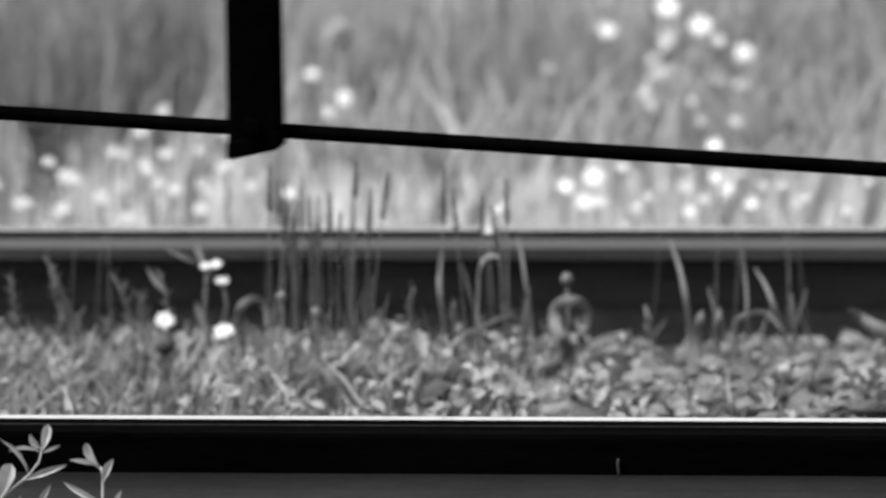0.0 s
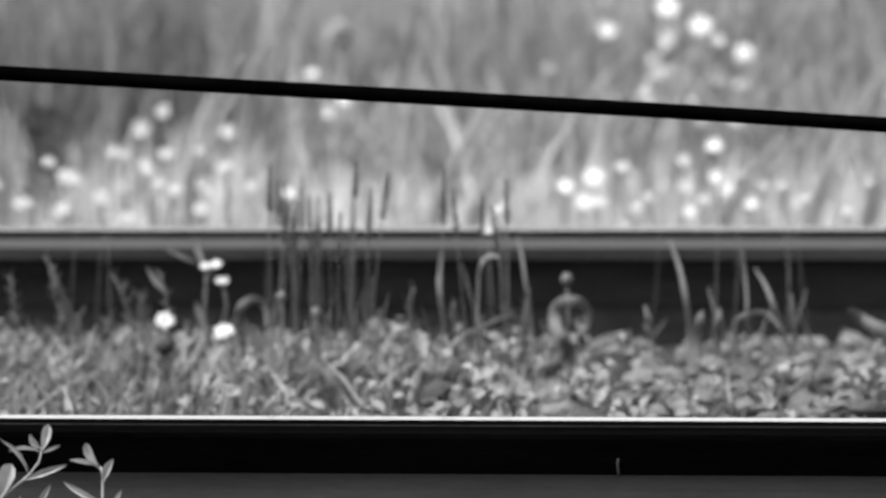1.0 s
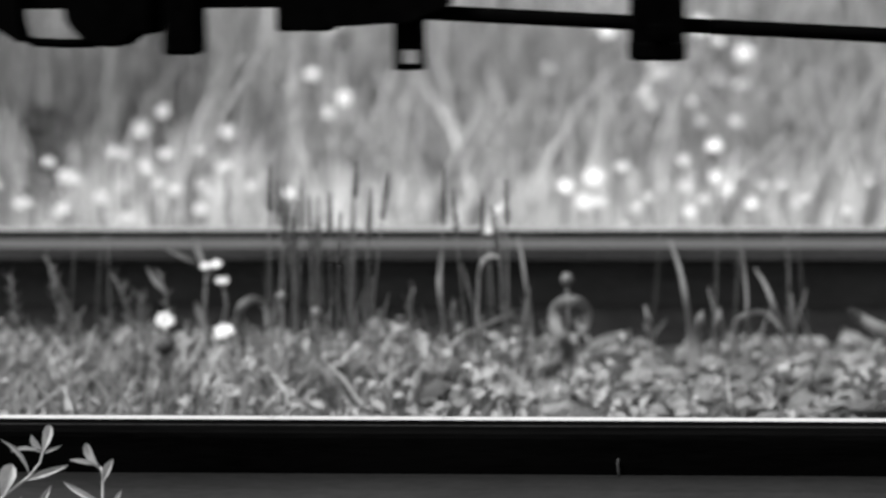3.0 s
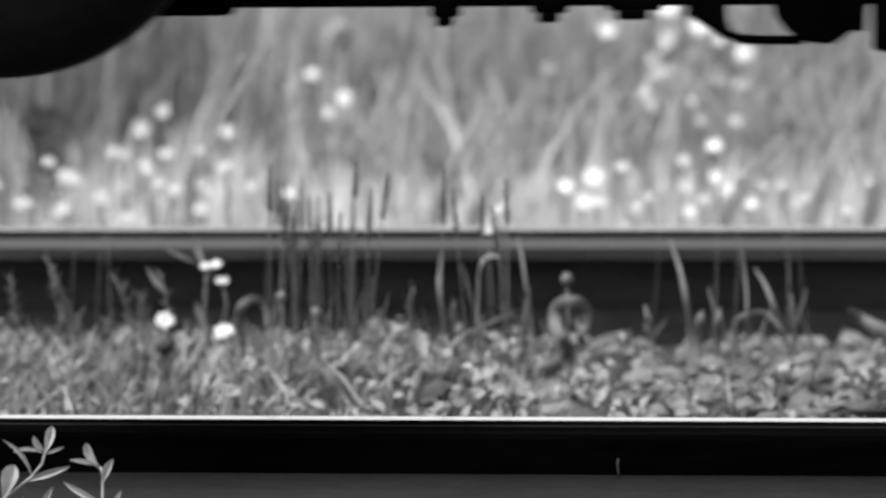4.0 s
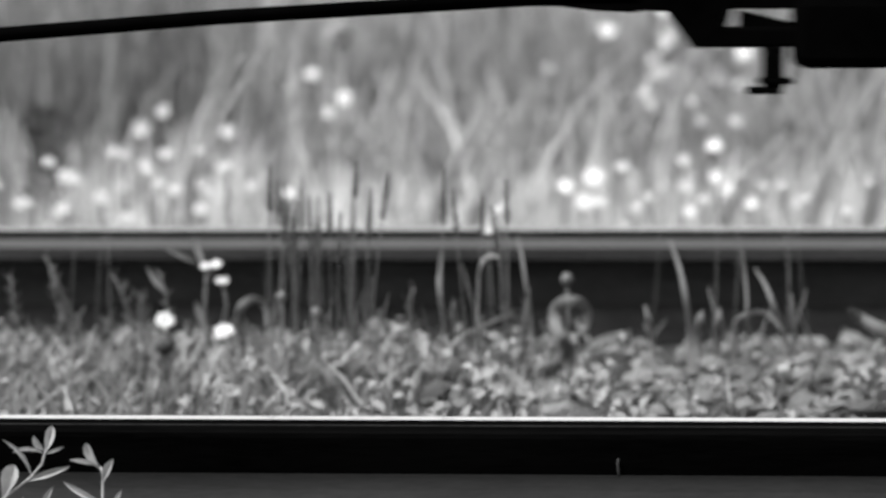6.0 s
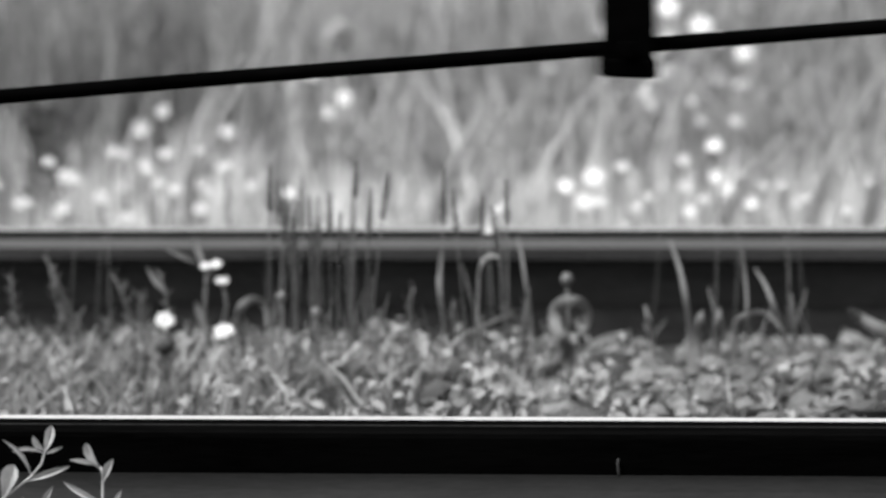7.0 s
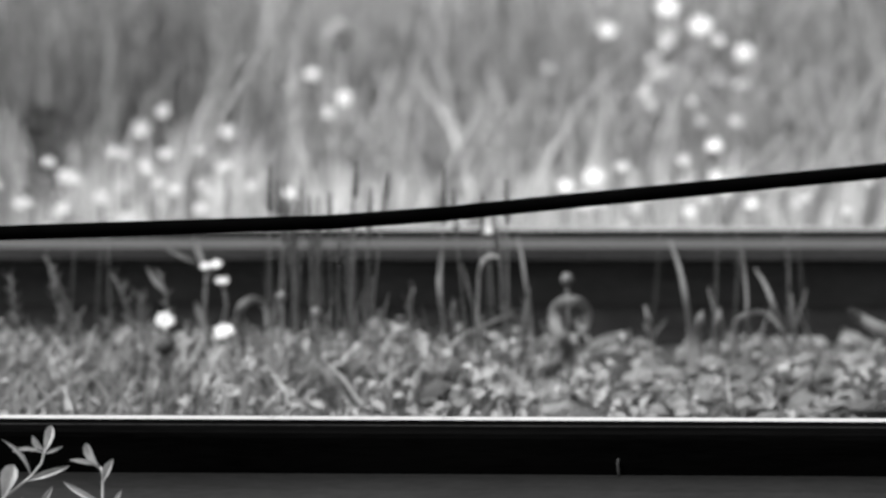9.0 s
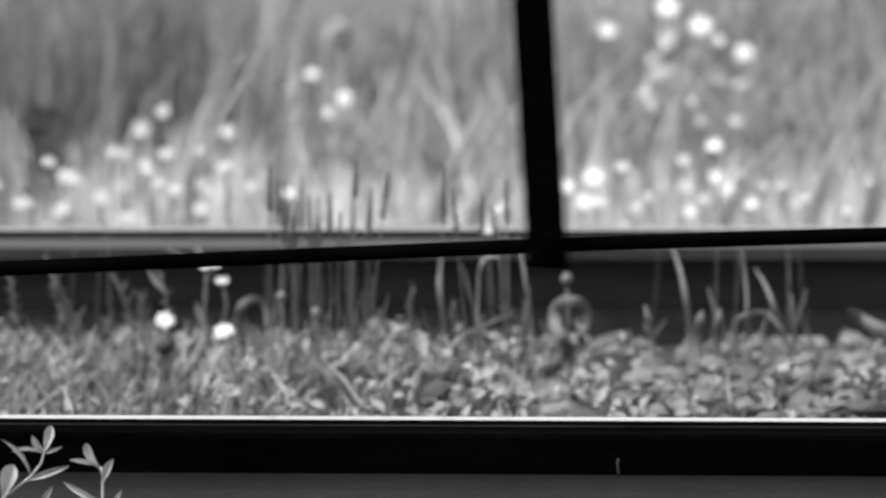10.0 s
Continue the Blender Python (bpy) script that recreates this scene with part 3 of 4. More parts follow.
for k, pts in enumerate((
        ((-0.80, -0.11), (-0.782, -0.01), (-0.752, 0.101), (-0.683, 0.221)), ((-0.635, -0.12), (-0.621, 0.015), (-0.591, 0.161)), ((-0.336, -0.131), (-0.278, -0.016), (-0.22, 0.086), (-0.203, 0.143)),
        ((-0.261, -0.142), (-0.214, -0.072), (-0.173, 0.01)), ((-1.165, -0.109), (-1.15, 0.002), (-1.155, 0.113)), ((0.418, -0.121), (0.461, -0.021), (0.493, 0.057)),
        ((0.539, -0.143), (0.566, -0.052), (0.582, 0.027)), ((0.262, -0.142), (0.307, -0.049), (0.399, 0.043)), ((-0.389, -0.11), (-0.40, -0.044), (-0.421, 0.012)), ((-1.125, -0.12), (-1.14, -0.04), (-1.15, 0.028)))):
    for dx in (-0.013, 0.0, 0.012) if k < 8 else (0.0,):
        spread = [(x + dx * (0.6 + 0.5 * i) + rng.uniform(-0.003, 0.003), z - abs(dx)) for i, (x, z) in enumerate(pts)]
        curled_blade(spread, 2.7 + 0.1 * (k % 4), 0.015 if k in (0, 4, 5, 6) else 0.012, M_REED, "pale leaning reed blade in the meadow")
PALE_BLADE = "pale broad grass blade bent before the rail"
for pts, w in (
        (((0.128, -0.104), (0.123, -0.065), (0.115, -0.019), (0.100, 0.023)), 0.011), (((0.256, -0.107), (0.242, -0.073), (0.229, -0.038), (0.215, -0.017)), 0.010),
        (((0.204, -0.111), (0.202, -0.08), (0.204, -0.05), (0.197, 0.012)), 0.006), (((-0.202, -0.112), (-0.21, -0.058), (-0.212, -0.027), (-0.209, 0.006)), 0.008),
        (((-0.087, -0.081), (-0.092, -0.05), (-0.098, -0.004), (-0.106, 0.027)), 0.007), (((0.271, -0.119), (0.266, -0.088), (0.262, -0.048)), 0.005),
        (((0.168, -0.111), (0.164, -0.088), (0.151, -0.04)), 0.006), (((-0.16, -0.104), (-0.165, -0.065), (-0.179, -0.011)), 0.004)):
    curled_blade(pts, 1.2, w * 0.75, M_STRAW, PALE_BLADE)
for pts, w in (
        (((0.138, -0.111), (0.139, -0.088), (0.143, -0.073)), 0.014), (((0.163, -0.111), (0.164, -0.088), (0.167, -0.069)), 0.013), (((0.077, -0.111), (0.073, -0.088), (0.066, -0.065)), 0.008),
        (((0.187, -0.092), (0.195, -0.08), (0.21, -0.074), (0.233, -0.077), (0.252, -0.099)), 0.008)):
    curled_blade(pts, 1.2, w, M_BLADE, "short arching blade over the ballast")
curled_blade(((0.425, -0.135), (0.405, -0.101), (0.376, -0.094), (0.354, -0.083), (0.340, -0.070)), 1.2, 0.017, M_RING, "thick dry curled leaf lying by the rail", True, 0.9, 6)
curled_blade(((-0.160, -0.060), (-0.157, -0.019), (-0.154, -0.005), (-0.143, 0.002), (-0.130, 0.000)), 1.2, 0.011, M_PALE, "pale hooked leaf tip before the rail", True, 0.2, 5)
for pts, w in ((((-0.036, -0.135), (-0.040, -0.115), (-0.055, -0.096), (-0.056, -0.074), (-0.041, -0.059), (-0.022, -0.060), (-0.011, -0.075), (-0.012, -0.096), (-0.026, -0.111)), 0.024),
               (((-0.484, -0.100), (-0.486, -0.070), (-0.468, -0.056), (-0.450, -0.066), (-0.446, -0.100)), 0.016), (((-0.165, -0.115), (-0.150, -0.092), (-0.125, -0.080), (-0.100, -0.085)), 0.008)):
    curled_blade(pts, 1.2, w * 0.8, M_RING, "broad leaf curled into an arch", True, 0.9)


def weed(pts, y, leaves, size, material=None):
    """A weed: a stem along pts (x, z) with narrow leaves to both sides."""
    x0 = pts[0][0]
    z0 = ground_z(x0, y) - 0.004
    ob = tagged(new("weed_plant"), "upright green weed with narrow leaves", "plant", "weeds between the rails")
    ob.location = (x0, y, z0)
    line = [Vector((0, 0, 0))] + [Vector((x - x0, 0, z - z0)) for x, z in pts]
    bm = bmesh.new()
    tube(bm, line, lambda f: 0.0026 - 0.0012 * f, 6)
    part("stem", bm, M_STALK, ob)
    leaves = leaves * 3 // 2
    for k in range(leaves):
        f = 0.25 + 0.75 * k / max(1, leaves - 1)
        j = min(int(f * (len(line) - 1)), len(line) - 2)
        q = line[j].lerp(line[j + 1], f * (len(line) - 1) - j)
        s = 1 if k % 2 else -1
        ln = size * rng.uniform(0.55, 1.05) * (1.1 - 0.5 * f)
        tip = q + Vector((s * ln * rng.uniform(0.3, 0.75), rng.uniform(-0.3, 0.3) * ln, ln * rng.uniform(0.5, 1.0)))
        bm = bmesh.new()
        leaf(bm, q, tip, ln * rng.uniform(0.10, 0.17), rng.uniform(-0.2, 0.2))
        part("leaf", bm, material or M_SPRIG_DULL, ob)
    return ob


def leaf(bm, base, tip, width, curl=0.1, blunt=False):
    """A pointed leaf with a folded midrib."""
    a, b = Vector(base), Vector(tip)
    d = b - a
    side = d.cross(Vector((0, 1, 0))).normalized() * width / 2
    rows = []
    slim, full = ((0, 0.12), (0.2, 0.6), (0.45, 1.0), (0.7, 0.85), (0.88, 0.45), (1.0, 0.03)), ((0, 0.12), (0.2, 0.42), (0.5, 0.85), (0.74, 1.0), (0.92, 0.72), (1.0, 0.2))
    for f, w in full if blunt else slim:
        q = a + d * f + side * curl * 4 * f * (1 - f)
        rows.append((bm.verts.new(q + side * w + Vector((0, -0.002 * w, 0))), bm.verts.new(q + Vector((0, 0.0012, 0))), bm.verts.new(q - side * w + Vector((0, -0.003 * w, 0)))))
    for r, t in zip(rows, rows[1:]):
        for k in (0, 1):
            bm.faces.new((r[k], r[k + 1], t[k + 1], t[k])).smooth = True


for pts, n, size in (
        (((-0.628, -0.101), (-0.639, -0.058), (-0.654, -0.023)), 12, 0.026), (((-0.722, -0.098), (-0.741, -0.058), (-0.747, -0.012)), 9, 0.024), (((-0.73, -0.094), (-0.748, -0.051), (-0.767, -0.008)), 8, 0.022),
        (((-0.577, -0.082), (-0.58, -0.043), (-0.59, -0.013)), 5, 0.024), (((-0.801, -0.113), (-0.809, -0.074), (-0.812, -0.031)), 8, 0.03), (((-0.252, -0.104), (-0.256, -0.073), (-0.248, -0.046)), 9, 0.022),
        (((-0.628, -0.097), (-0.628, -0.074), (-0.631, -0.058)), 8, 0.026), (((-0.195, -0.104), (-0.198, -0.085), (-0.196, -0.069)), 6, 0.018), (((-0.10, -0.110), (-0.098, -0.09), (-0.094, -0.070)), 8, 0.024),
        (((-0.118, -0.115), (-0.12, -0.09), (-0.13, -0.082)), 8, 0.026), (((-0.70, -0.12), (-0.705, -0.10), (-0.70, -0.075)), 8, 0.026), (((-0.30, -0.12), (-0.302, -0.10), (-0.295, -0.078)), 7, 0.022),
        (((-0.655, -0.14), (-0.66, -0.11), (-0.67, -0.085)), 9, 0.03),
        (((-0.745, -0.14), (-0.735, -0.11), (-0.728, -0.075)), 9, 0.03), (((-0.56, -0.14), (-0.555, -0.12), (-0.56, -0.095)), 8, 0.026), (((-0.46, -0.14), (-0.455, -0.115), (-0.465, -0.088)), 9, 0.028),
        (((-0.05, -0.14), (-0.055, -0.12), (-0.075, -0.09)), 8, 0.026), (((0.03, -0.14), (0.035, -0.125), (0.03, -0.10)), 7, 0.022), (((-0.16, -0.14), (-0.165, -0.12), (-0.155, -0.09)), 8, 0.024)):
    weed(pts, 1.2 + rng.uniform(-0.05, 0.08), n, size)
# Near-black leaves added to paint the shade of a meadow hollow.
for dx in (-0.05, -0.02, 0.0, 0.03):
    weed(((-1.225 + dx, -0.10), (-1.223 + dx, 0.0), (-1.22 + dx, 0.05)), 3.4 - dx, 16, 0.08, M_SEED)


# ---- flowers ----
def petal_head(bm_p, bm_c, size, tilt, centre):
    """Two rings of narrow petals round a domed eye, tipped towards the viewer."""
    m = Matrix.Translation(centre) @ Euler((tilt, 0.15, 0)).to_matrix().to_4x4()
    r = size / 2
    for ring, (count, lift, reach) in enumerate(((13, 0.10, 1.0), (11, 0.32, 0.82))):
        for k in range(count):
            a = 2 * math.pi * (k + 0.5 * ring) / count
            c, s = math.cos(a), math.sin(a)
            far, rise = reach * rng.uniform(0.72, 1.1), lift * rng.uniform(0.4, 1.7)
            pts = []
            for u, v, z in ((0.15, 0.08, 0.05), (0.6, 0.17, rise), (1.0, 0.05, rise * 1.1), (1.0, -0.05, rise * 1.1), (0.6, -0.17, rise), (0.15, -0.08, 0.05)):
                u *= far
                pts.append(bm_p.verts.new(m @ Vector(((u * c - v * s) * r, (u * s + v * c) * r, z * r))))
            bm_p.faces.new(pts)
    bmesh.ops.create_icosphere(bm_c, subdivisions=2, radius=r * 0.30, matrix=m @ Matrix.Translation((0, 0, 0.12 * r)) @ Matrix.Diagonal((1, 1, 0.6, 1)))


def flower(x, y, z, size, white=True, lean=0.0, tilt=None, petals=None):
    z0 = ground_z(x, y) - 0.005
    ob = tagged(new("wild_flower"), "white daisy-like wild flower on a thin stem" if white else "faded pale wild flower on a thin stem", "flower", "wild flowers along the track")
    ob.location = (x, y, z0)
    bm, bc = bmesh.new(), bmesh.new()
    petal_head(bm, bc, size, tilt or rng.uniform(0.7, 1.2), (0, 0, z - z0))
    shade = petals or (M_PETAL if white else M_DIM)
    part("petals", bm, shade, ob)
    part("eye", bc, M_EYE if petals is None else shade, ob)
    bm = bmesh.new()
    tube(bm, [(lean, 0, 0), (lean * 0.6, 0.004, (z - z0) * 0.4), (0, 0.003, z - z0)], lambda f: min(1.0, size / 0.024) * (0.0018 - 0.0006 * f), 5)
    part("stem", bm, M_STALK, ob)
    return ob


WHITE = ((0.151, 3.23, 0.286, 0.054), (0.225, 3.27, 0.246, 0.049), (0.269, 3.44, 0.21, 0.031), (0.322, 3.37, 0.184, 0.044), (0.025, 3.23, 0.239, 0.042), (0.275, 3.42, 0.124, 0.035), (0.314, 3.23, 0.123, 0.034),
         (0.209, 2.26, 0.067, 0.032), (-0.004, 2.28, 0.011, 0.04), (-0.054, 2.32, -0.009, 0.03), (-0.019, 2.39, -0.043, 0.036), (0.008, 2.19, -0.021, 0.031), (0.209, 2.19, 0.018, 0.029))
WHITE_MORE = ((0.221, 2.1, 0.007, 0.027), (0.162, 2.19, -0.041, 0.025), (0.268, 2.19, -0.029, 0.027), (-0.624, 3.34, 0.142, 0.035), (-0.559, 3.43, 0.085, 0.04), (-0.948, 3.31, 0.065, 0.032),
              (-0.981, 3.23, 0.031, 0.039), (-0.771, 2.3, 0.053, 0.026), (-0.83, 3.48, 0.006, 0.035), (-0.783, 2.29, 0.0, 0.026), (-0.70, 2.32, -0.018, 0.030), (-0.71, 2.32, -0.002, 0.026))
FADED_MORE = ((0.171, 3.5, 0.223, 0.026), (0.153, 3.5, 0.192, 0.024), (0.128, 3.5, 0.167, 0.026), (0.165, 3.5, 0.141, 0.024), (0.115, 3.5, 0.110, 0.022), (0.122, 3.5, 0.066, 0.022),
              (0.172, 3.5, 0.110, 0.020), (0.216, 3.5, 0.173, 0.020), (0.216, 3.5, 0.072, 0.020), (0.235, 3.5, 0.027, 0.020))
FADED = ((0.163, 3.63, 0.204, 0.039), (0.144, 3.64, 0.128, 0.042), (0.11, 3.55, 0.088, 0.026), (-0.111, 3.62, 0.141, 0.032), (0.321, 3.63, 0.018, 0.029), (0.046, 2.29, 0.027, 0.025), (0.156, 2.31, 0.038, 0.025),
         (0.165, 2.39, -0.016, 0.025), (0.072, 2.37, -0.054, 0.025), (0.352, 2.28, -0.037, 0.022), (-0.605, 3.51, 0.048, 0.032), (-0.839, 2.16, 0.067, 0.021),
         (-0.85, 2.32, -0.007, 0.022), (-0.926, 2.17, 0.025, 0.031), (-0.971, 2.35, -0.053, 0.03), (-0.809, 2.3, 0.033, 0.022))


def farther(x, y, z, s):
    """The same bearing from the eye, deeper in the meadow."""
    to = 4.75 if z > 0.1 and y > 3 else 2.6 if y < 2.6 else y
    k = (to - EYE.y) / (y - EYE.y)
    q = EYE + k * (Vector((x, y, z)) - EYE)
    return q.x, q.y, q.z, s * (1.1 + 0.8 * (k - 1))


for k, q in enumerate(WHITE + WHITE_MORE):
    x, y, z, s = farther(*q)
    flower(x, y, z, s, True, rng.uniform(-0.04, 0.04), None, M_CREAM if k < len(WHITE) + 5 else M_DIM)
for k in range(26):
    x = -1.08 + 0.46 * ((k * 0.618) % 1.0)
    flower(x, 2.05 + 0.5 * ((k * 0.414) % 1.0), -0.055 + 0.11 * ((k * 0.732) % 1.0), 0.018 + 0.014 * ((k * 0.27) % 1.0), False, 0.01)
for k in range(10):
    flower(0.05 + 0.45 * ((k * 0.618) % 1.0), 2.1 + 0.4 * ((k * 0.414) % 1.0), -0.055 + 0.07 * ((k * 0.732) % 1.0), 0.014 + 0.010 * ((k * 0.27) % 1.0), False, 0.01)
for q in FADED + FADED_MORE:
    x, y, z, s = farther(*q)
    flower(x, y, z, s, False, rng.uniform(-0.04, 0.04))


def build_puff(x, y, z, size):
    z0 = ground_z(x, y) - 0.005
    ob = tagged(new("seed_puff"), "large pale grey seed puff on a tall stem", "flower")
    ob.location = (x, y, z0)
    bm = bmesh.new()
    for k in range(260):
        a, c = k * 2.39996, 1 - 2 * (k + 0.5) / 260
        r = math.sqrt(1 - c * c)
        way = Vector((r * math.cos(a), r * math.sin(a), c))
        far = size * 0.5 * rng.uniform(0.25, 1.0)
        tube(bm, [Vector((0, 0, z - z0)) + way * far * g for g in (0.1, 0.6, 1.0)], lambda f: 0.0009 + 0.0012 * f, 4)
    part("puff", bm, M_PUFF, ob)
    bm = bmesh.new()
    tube(bm, [(0.03, 0, 0), (0.01, 0, (z - z0) * 0.5), (0, 0, z - z0)], 0.002, 5)
    part("stem", bm, M_STALK, ob)


build_puff(-0.703, 4.75, 0.1855, 0.098)
flower(-0.57, 1.1, -0.072, 0.0275, True, 0.004, 1.25)
flower(-0.492, 1.1, -0.088, 0.029, True, -0.006, 0.85)
flower(-0.434, 1.35, 0.071, 0.026, False, 0.01)
flower(-0.134, 1.25, 0.058, 0.018, False, 0.01)
flower(-0.147, 1.25, 0.030, 0.015, False, 0.01)
for x, z, d in ((-0.125, 0.066, 0.013), (-0.129, 0.045, 0.011), (-0.152, 0.038, 0.009)):
    flower(x, 1.26, z, d, False, 0.008)


# Dark bud-like blob set at the dark spot below the white flower.
def build_dark_blob():
    ob = tagged(new("dark_blob"), "dark rounded blob on a short stem among the weeds", "flower")
    x, y, z = -0.545, 1.0, -0.082
    z0 = ground_z(x, y) - 0.004
    ob.location = (x, y, z0)
    bm = bmesh.new()
    lathe(bm, [(-0.013, 0.003), (-0.008, 0.011), (0.0, 0.014), (0.007, 0.011), (0.011, 0.004)], (0, -0.05, z - z0), "Z", 14)
    part("bud", bm, M_SEED, ob)
    bm = bmesh.new()
    tube(bm, [(0, 0, 0), (0, -0.03, 0.02), (0, -0.05, z - z0 - 0.008)], 0.002, 6)
    part("stem", bm, M_STALK, ob)


build_dark_blob()


def build_blossoms():
    """A branching stem with small white blossoms and narrow leaves."""
    x0, y = -0.520, 1.2
    z0 = ground_z(x0, y) - 0.004
    ob = tagged(new("blossom_plant"), "slender plant with small white blossoms and narrow leaves", "plant")
    ob.location = (x0, y, z0)
    o = Vector((x0, y, z0))
    for pts in (((-0.520, -0.16), (-0.533, -0.082), (-0.529, -0.014)), ((-0.520, -0.16), (-0.502, -0.066), (-0.507, -0.036)), ((-0.531, -0.040), (-0.522, -0.02), (-0.515, -0.010))):
        bm = bmesh.new()
        tube(bm, [Vector((x, y, z)) - o for x, z in pts], lambda f: 0.003 - 0.001 * f, 6)
        part("stem", bm, M_STALK, ob)
    for x, z, r in ((-0.531, -0.012, 0.0085), (-0.522, -0.010, 0.006), (-0.514, -0.009, 0.0095), (-0.511, -0.032, 0.0075), (-0.503, -0.031, 0.0075)):
        bm, bc = bmesh.new(), bmesh.new()
        petal_head(bm, bc, r * 1.6, 1.1, Vector((x, y - 0.004, z)) - o)
        blossom = part("blossom", bm, M_PETAL, ob)
        part("eye", bc, M_PETAL, blossom)
    for a, b, w in (((-0.531, -0.016), (-0.546, 0.028), 0.010), ((-0.538, -0.010), (-0.592, 0.018), 0.007), ((-0.586, -0.05), (-0.612, -0.012), 0.008), ((-0.53, -0.10), (-0.545, -0.06), 0.012)):
        bm = bmesh.new()
        leaf(bm, Vector((a[0], y, a[1])) - o, Vector((b[0], y, b[1])) - o, w, 0.15)
        part("leaf", bm, M_SPRIG_DULL, ob)


build_blossoms()


def build_bud(x0, y, z, r):
    z0 = ground_z(x0, y) - 0.004
    ob = tagged(new("flower_bud"), "round grey-green flower bud on a short stem", "flower")
    ob.location = (x0, y, z0)
    bm = bmesh.new()
    lathe(bm, [(-1.05 * r, 0.3 * r), (-0.63 * r, 0.84 * r), (0.0, r), (0.63 * r, 0.8 * r), (r, 0.2 * r)], (0, 0, z - z0), "Z", 14)
    part("bud", bm, M_SPRIG_DULL, ob)
    bm = bmesh.new()
    tube(bm, [(0.004, 0, 0), (0.002, 0, 0.05), (0, 0, z - z0 - 0.008)], 0.002, 6)
    part("stem", bm, M_STALK, ob)


build_bud(-0.039, 1.24, -0.035, 0.0085)
build_bud(-0.421, 1.15, -0.047, 0.007)
build_bud(-0.374, 1.15, -0.068, 0.006)


# ---- leafy sprig before the near rail ----
def build_sprig(name_label, origin, stems, leaves):
    ob = tagged(new("leafy_sprig"), name_label, "plant", "leafy sprigs before the rail")
    ob.location = origin
    o = Vector(origin)
    for pts in stems:
        bm = bmesh.new()
        tube(bm, [Vector(q) - o for q in pts], lambda f: 0.0013 - 0.0006 * f, 6)
        part("stem", bm, M_SPRIG, ob)
    for a, b, w, c in leaves:
        bm = bmesh.new()
        leaf(bm, Vector(a) - o, Vector(b) - o, w, c, w > 0.0075)
        part("leaf", bm, M_SPRIG, ob)
    return ob


S = -0.10
sprig = build_sprig("young leafy willow-like sprig with narrow pale leaves", (-0.56, S, -0.205),
    [((-0.56, S, -0.205), (-0.535, S, -0.09), (-0.508, S, -0.050), (-0.483, S, -0.030), (-0.4735, S, -0.018), (-0.4706, S, -0.006))],
    [((-0.4712, S, -0.009), (-0.4645, S, 0.0140), 0.0088, -0.15), ((-0.4712, S, -0.007), (-0.4800, S - 0.004, 0.0064), 0.0062, 0.5), ((-0.483, S, -0.029), (-0.5065, S - 0.003, 0.0020), 0.0042, -2.6),
     ((-0.4708, S, -0.010), (-0.4540, S - 0.004, -0.0028), 0.0026, 0.3), ((-0.4725, S, -0.009), (-0.4998, S + 0.003, -0.0100), 0.0036, -2.2), ((-0.488, S, -0.034), (-0.4489, S - 0.002, -0.0200), 0.0060, 0.15),
     ((-0.507, S, -0.049), (-0.4965, S - 0.006, -0.0190), 0.0150, 0.1), ((-0.478, S, -0.062), (-0.4640, S, -0.0375), 0.0055, 0.1), ((-0.513, S, -0.055), (-0.524, S, -0.012), 0.012, 0.1),
     ((-0.500, S, -0.075), (-0.4900, S, -0.0480), 0.005, 0.2)])
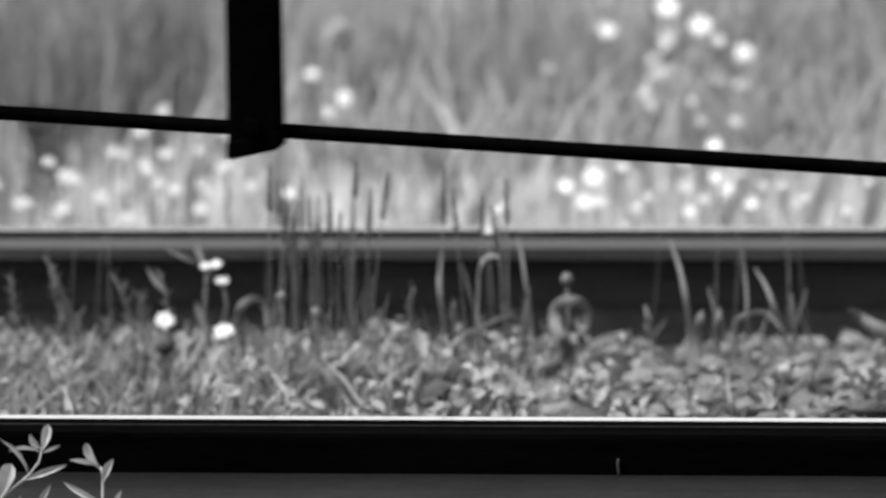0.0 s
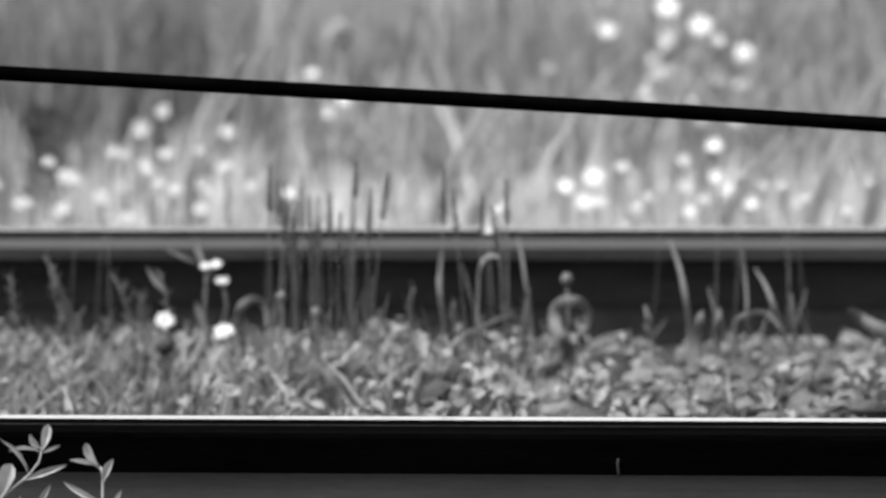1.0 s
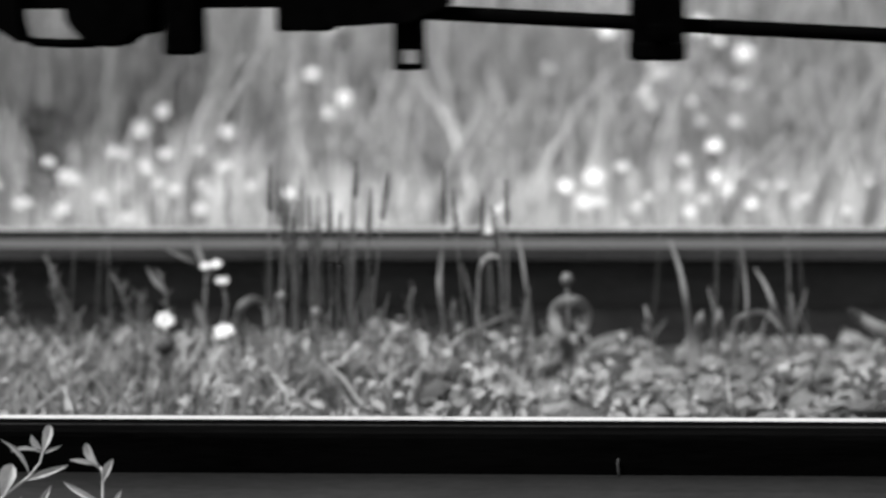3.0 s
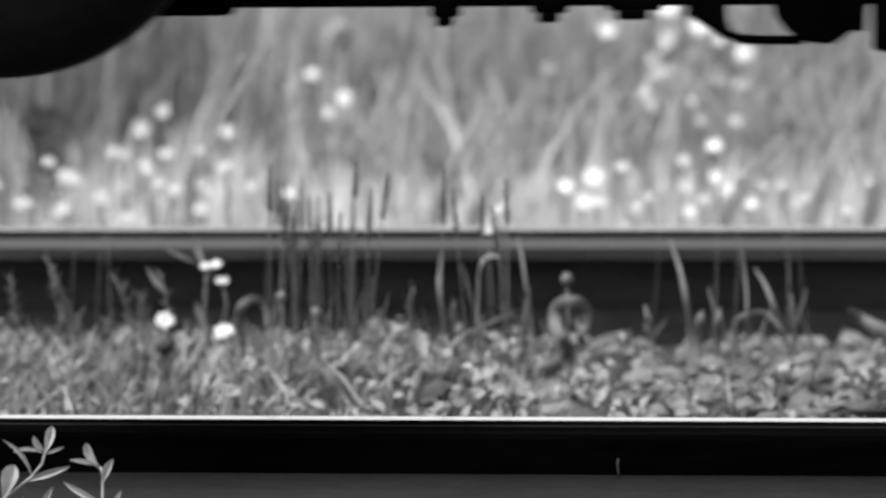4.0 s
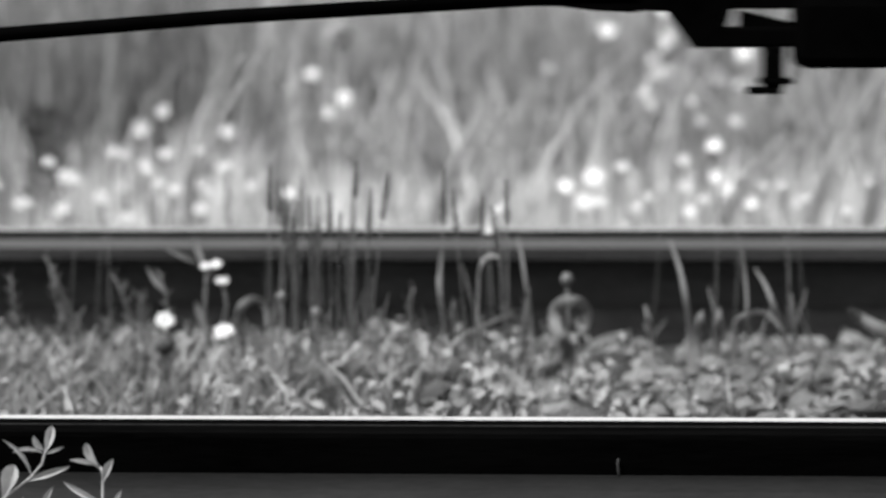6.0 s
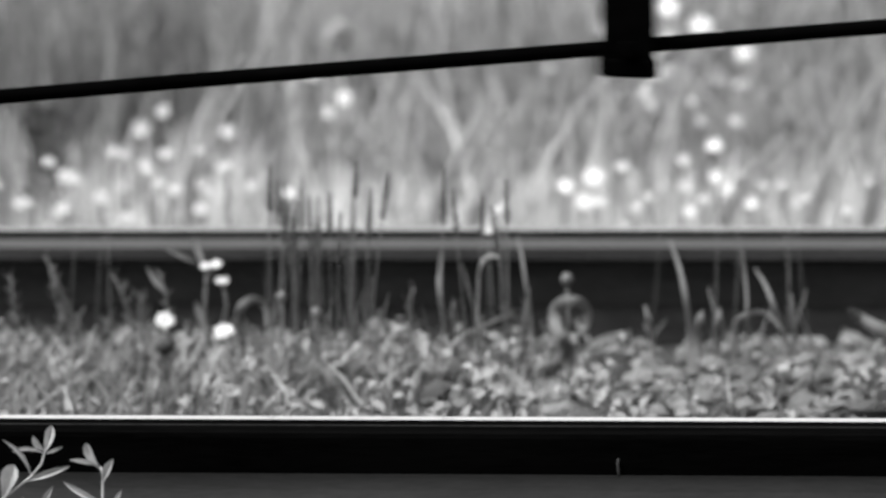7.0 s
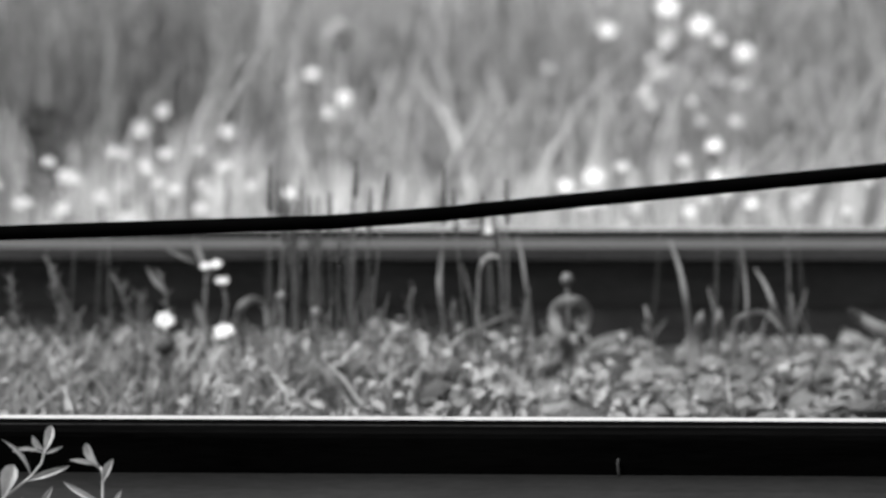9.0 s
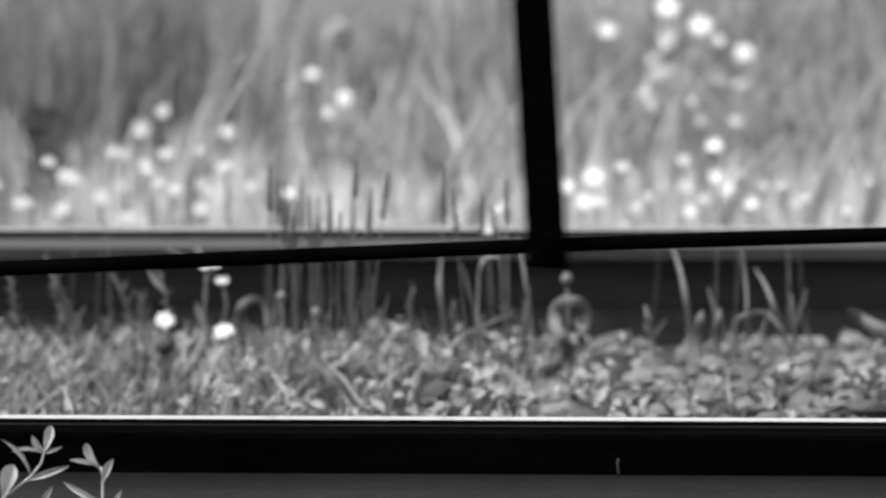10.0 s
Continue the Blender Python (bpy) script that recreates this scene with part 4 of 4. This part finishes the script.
sprig_two = build_sprig("small sprig with pale pointed leaves beside the rail", (-0.424, S, -0.205),
    [((-0.424, S, -0.205), (-0.421, S, -0.10), (-0.4195, S, -0.049), (-0.4192, S, -0.030), (-0.4205, S, -0.022))],
    [((-0.4193, S, -0.036), (-0.4090, S - 0.003, -0.0145), 0.0074, 0.4), ((-0.4205, S, -0.024), (-0.4325, S - 0.002, -0.0015), 0.0082, 0.5), ((-0.422, S, -0.021), (-0.4465, S - 0.004, -0.0155), 0.0044, -0.8),
     ((-0.4195, S, -0.054), (-0.4525, S - 0.003, -0.0345), 0.0058, 0.15), ((-0.412, S, -0.058), (-0.4030, S, -0.0420), 0.0040, 0.1)])


# ---- ballast stones, each a piece of the ground ----
def build_stones():
    shapes = []
    for k in range(7):
        bm = bmesh.new()
        for _ in range(13):
            v = Vector(rng.normal(0, 1, 3)).normalized()
            bm.verts.new((v.x * 0.5, v.y * 0.42, v.z * 0.28))
        bmesh.ops.convex_hull(bm, input=list(bm.verts))
        for v in [v for v in bm.verts if not v.link_faces]:
            bm.verts.remove(v)
        shapes.append(mesh_of("stone", bm, M_STONE))
    for _ in range(290):
        for _try in range(5):
            x, y = rng.uniform(-0.55, 0.55), rng.uniform(0.78, 1.45)
            if bare(x, y) or x > 0.0 and rng.uniform() < 0.5:
                break
        s = rng.uniform(0.030, 0.058)
        ob = new("stone", shapes[int(rng.integers(0, 7))])
        ob.parent = ground
        ob.matrix_basis = Matrix.LocRotScale((x, y, ground_z(x, y) + s * 0.16), Euler(rng.uniform(-0.5, 0.5, 2).tolist() + [rng.uniform(0, 6.28)]), (s, s, s))


build_stones()


# ---- what moves ----
def motions():
    def run(t):
        odd = abs(t * 5 % 1 - 0.5) < 0.01
        shown = not (2.75 < t < 3.75 or 5.75 < t < 6.75)
        e = t + (0.063 if odd else 0.0) if shown else t + 0.03
        late = min(1.0, max(0.0, (t - 2.7) / 1.1))
        return (1140 * e + 28.5 * e * e - 80 * late) / 2024.4

    rows = [(k / 10, pose(run(k / 10), 0, 0)) for k in range(101)]
    rows.insert(100, (10 - 1 / 30, pose(run(10 - 0.021), 0, 0)))
    rows.insert(1, (1 / 30, pose(run(1 / 30), 0, 0)))
    walk(coach, rows)
    sway = [(0.0, 0.0), (2.0, 0.0), (3.6, 0.6), (4.6, 1.0), (6.0, 0.8), (7.5, 0.7), (10.0, 0.6)]
    walk(sprig, [(t, pose(-0.56, S, -0.205, 0, a, 0)) for t, a in sway])


motions()
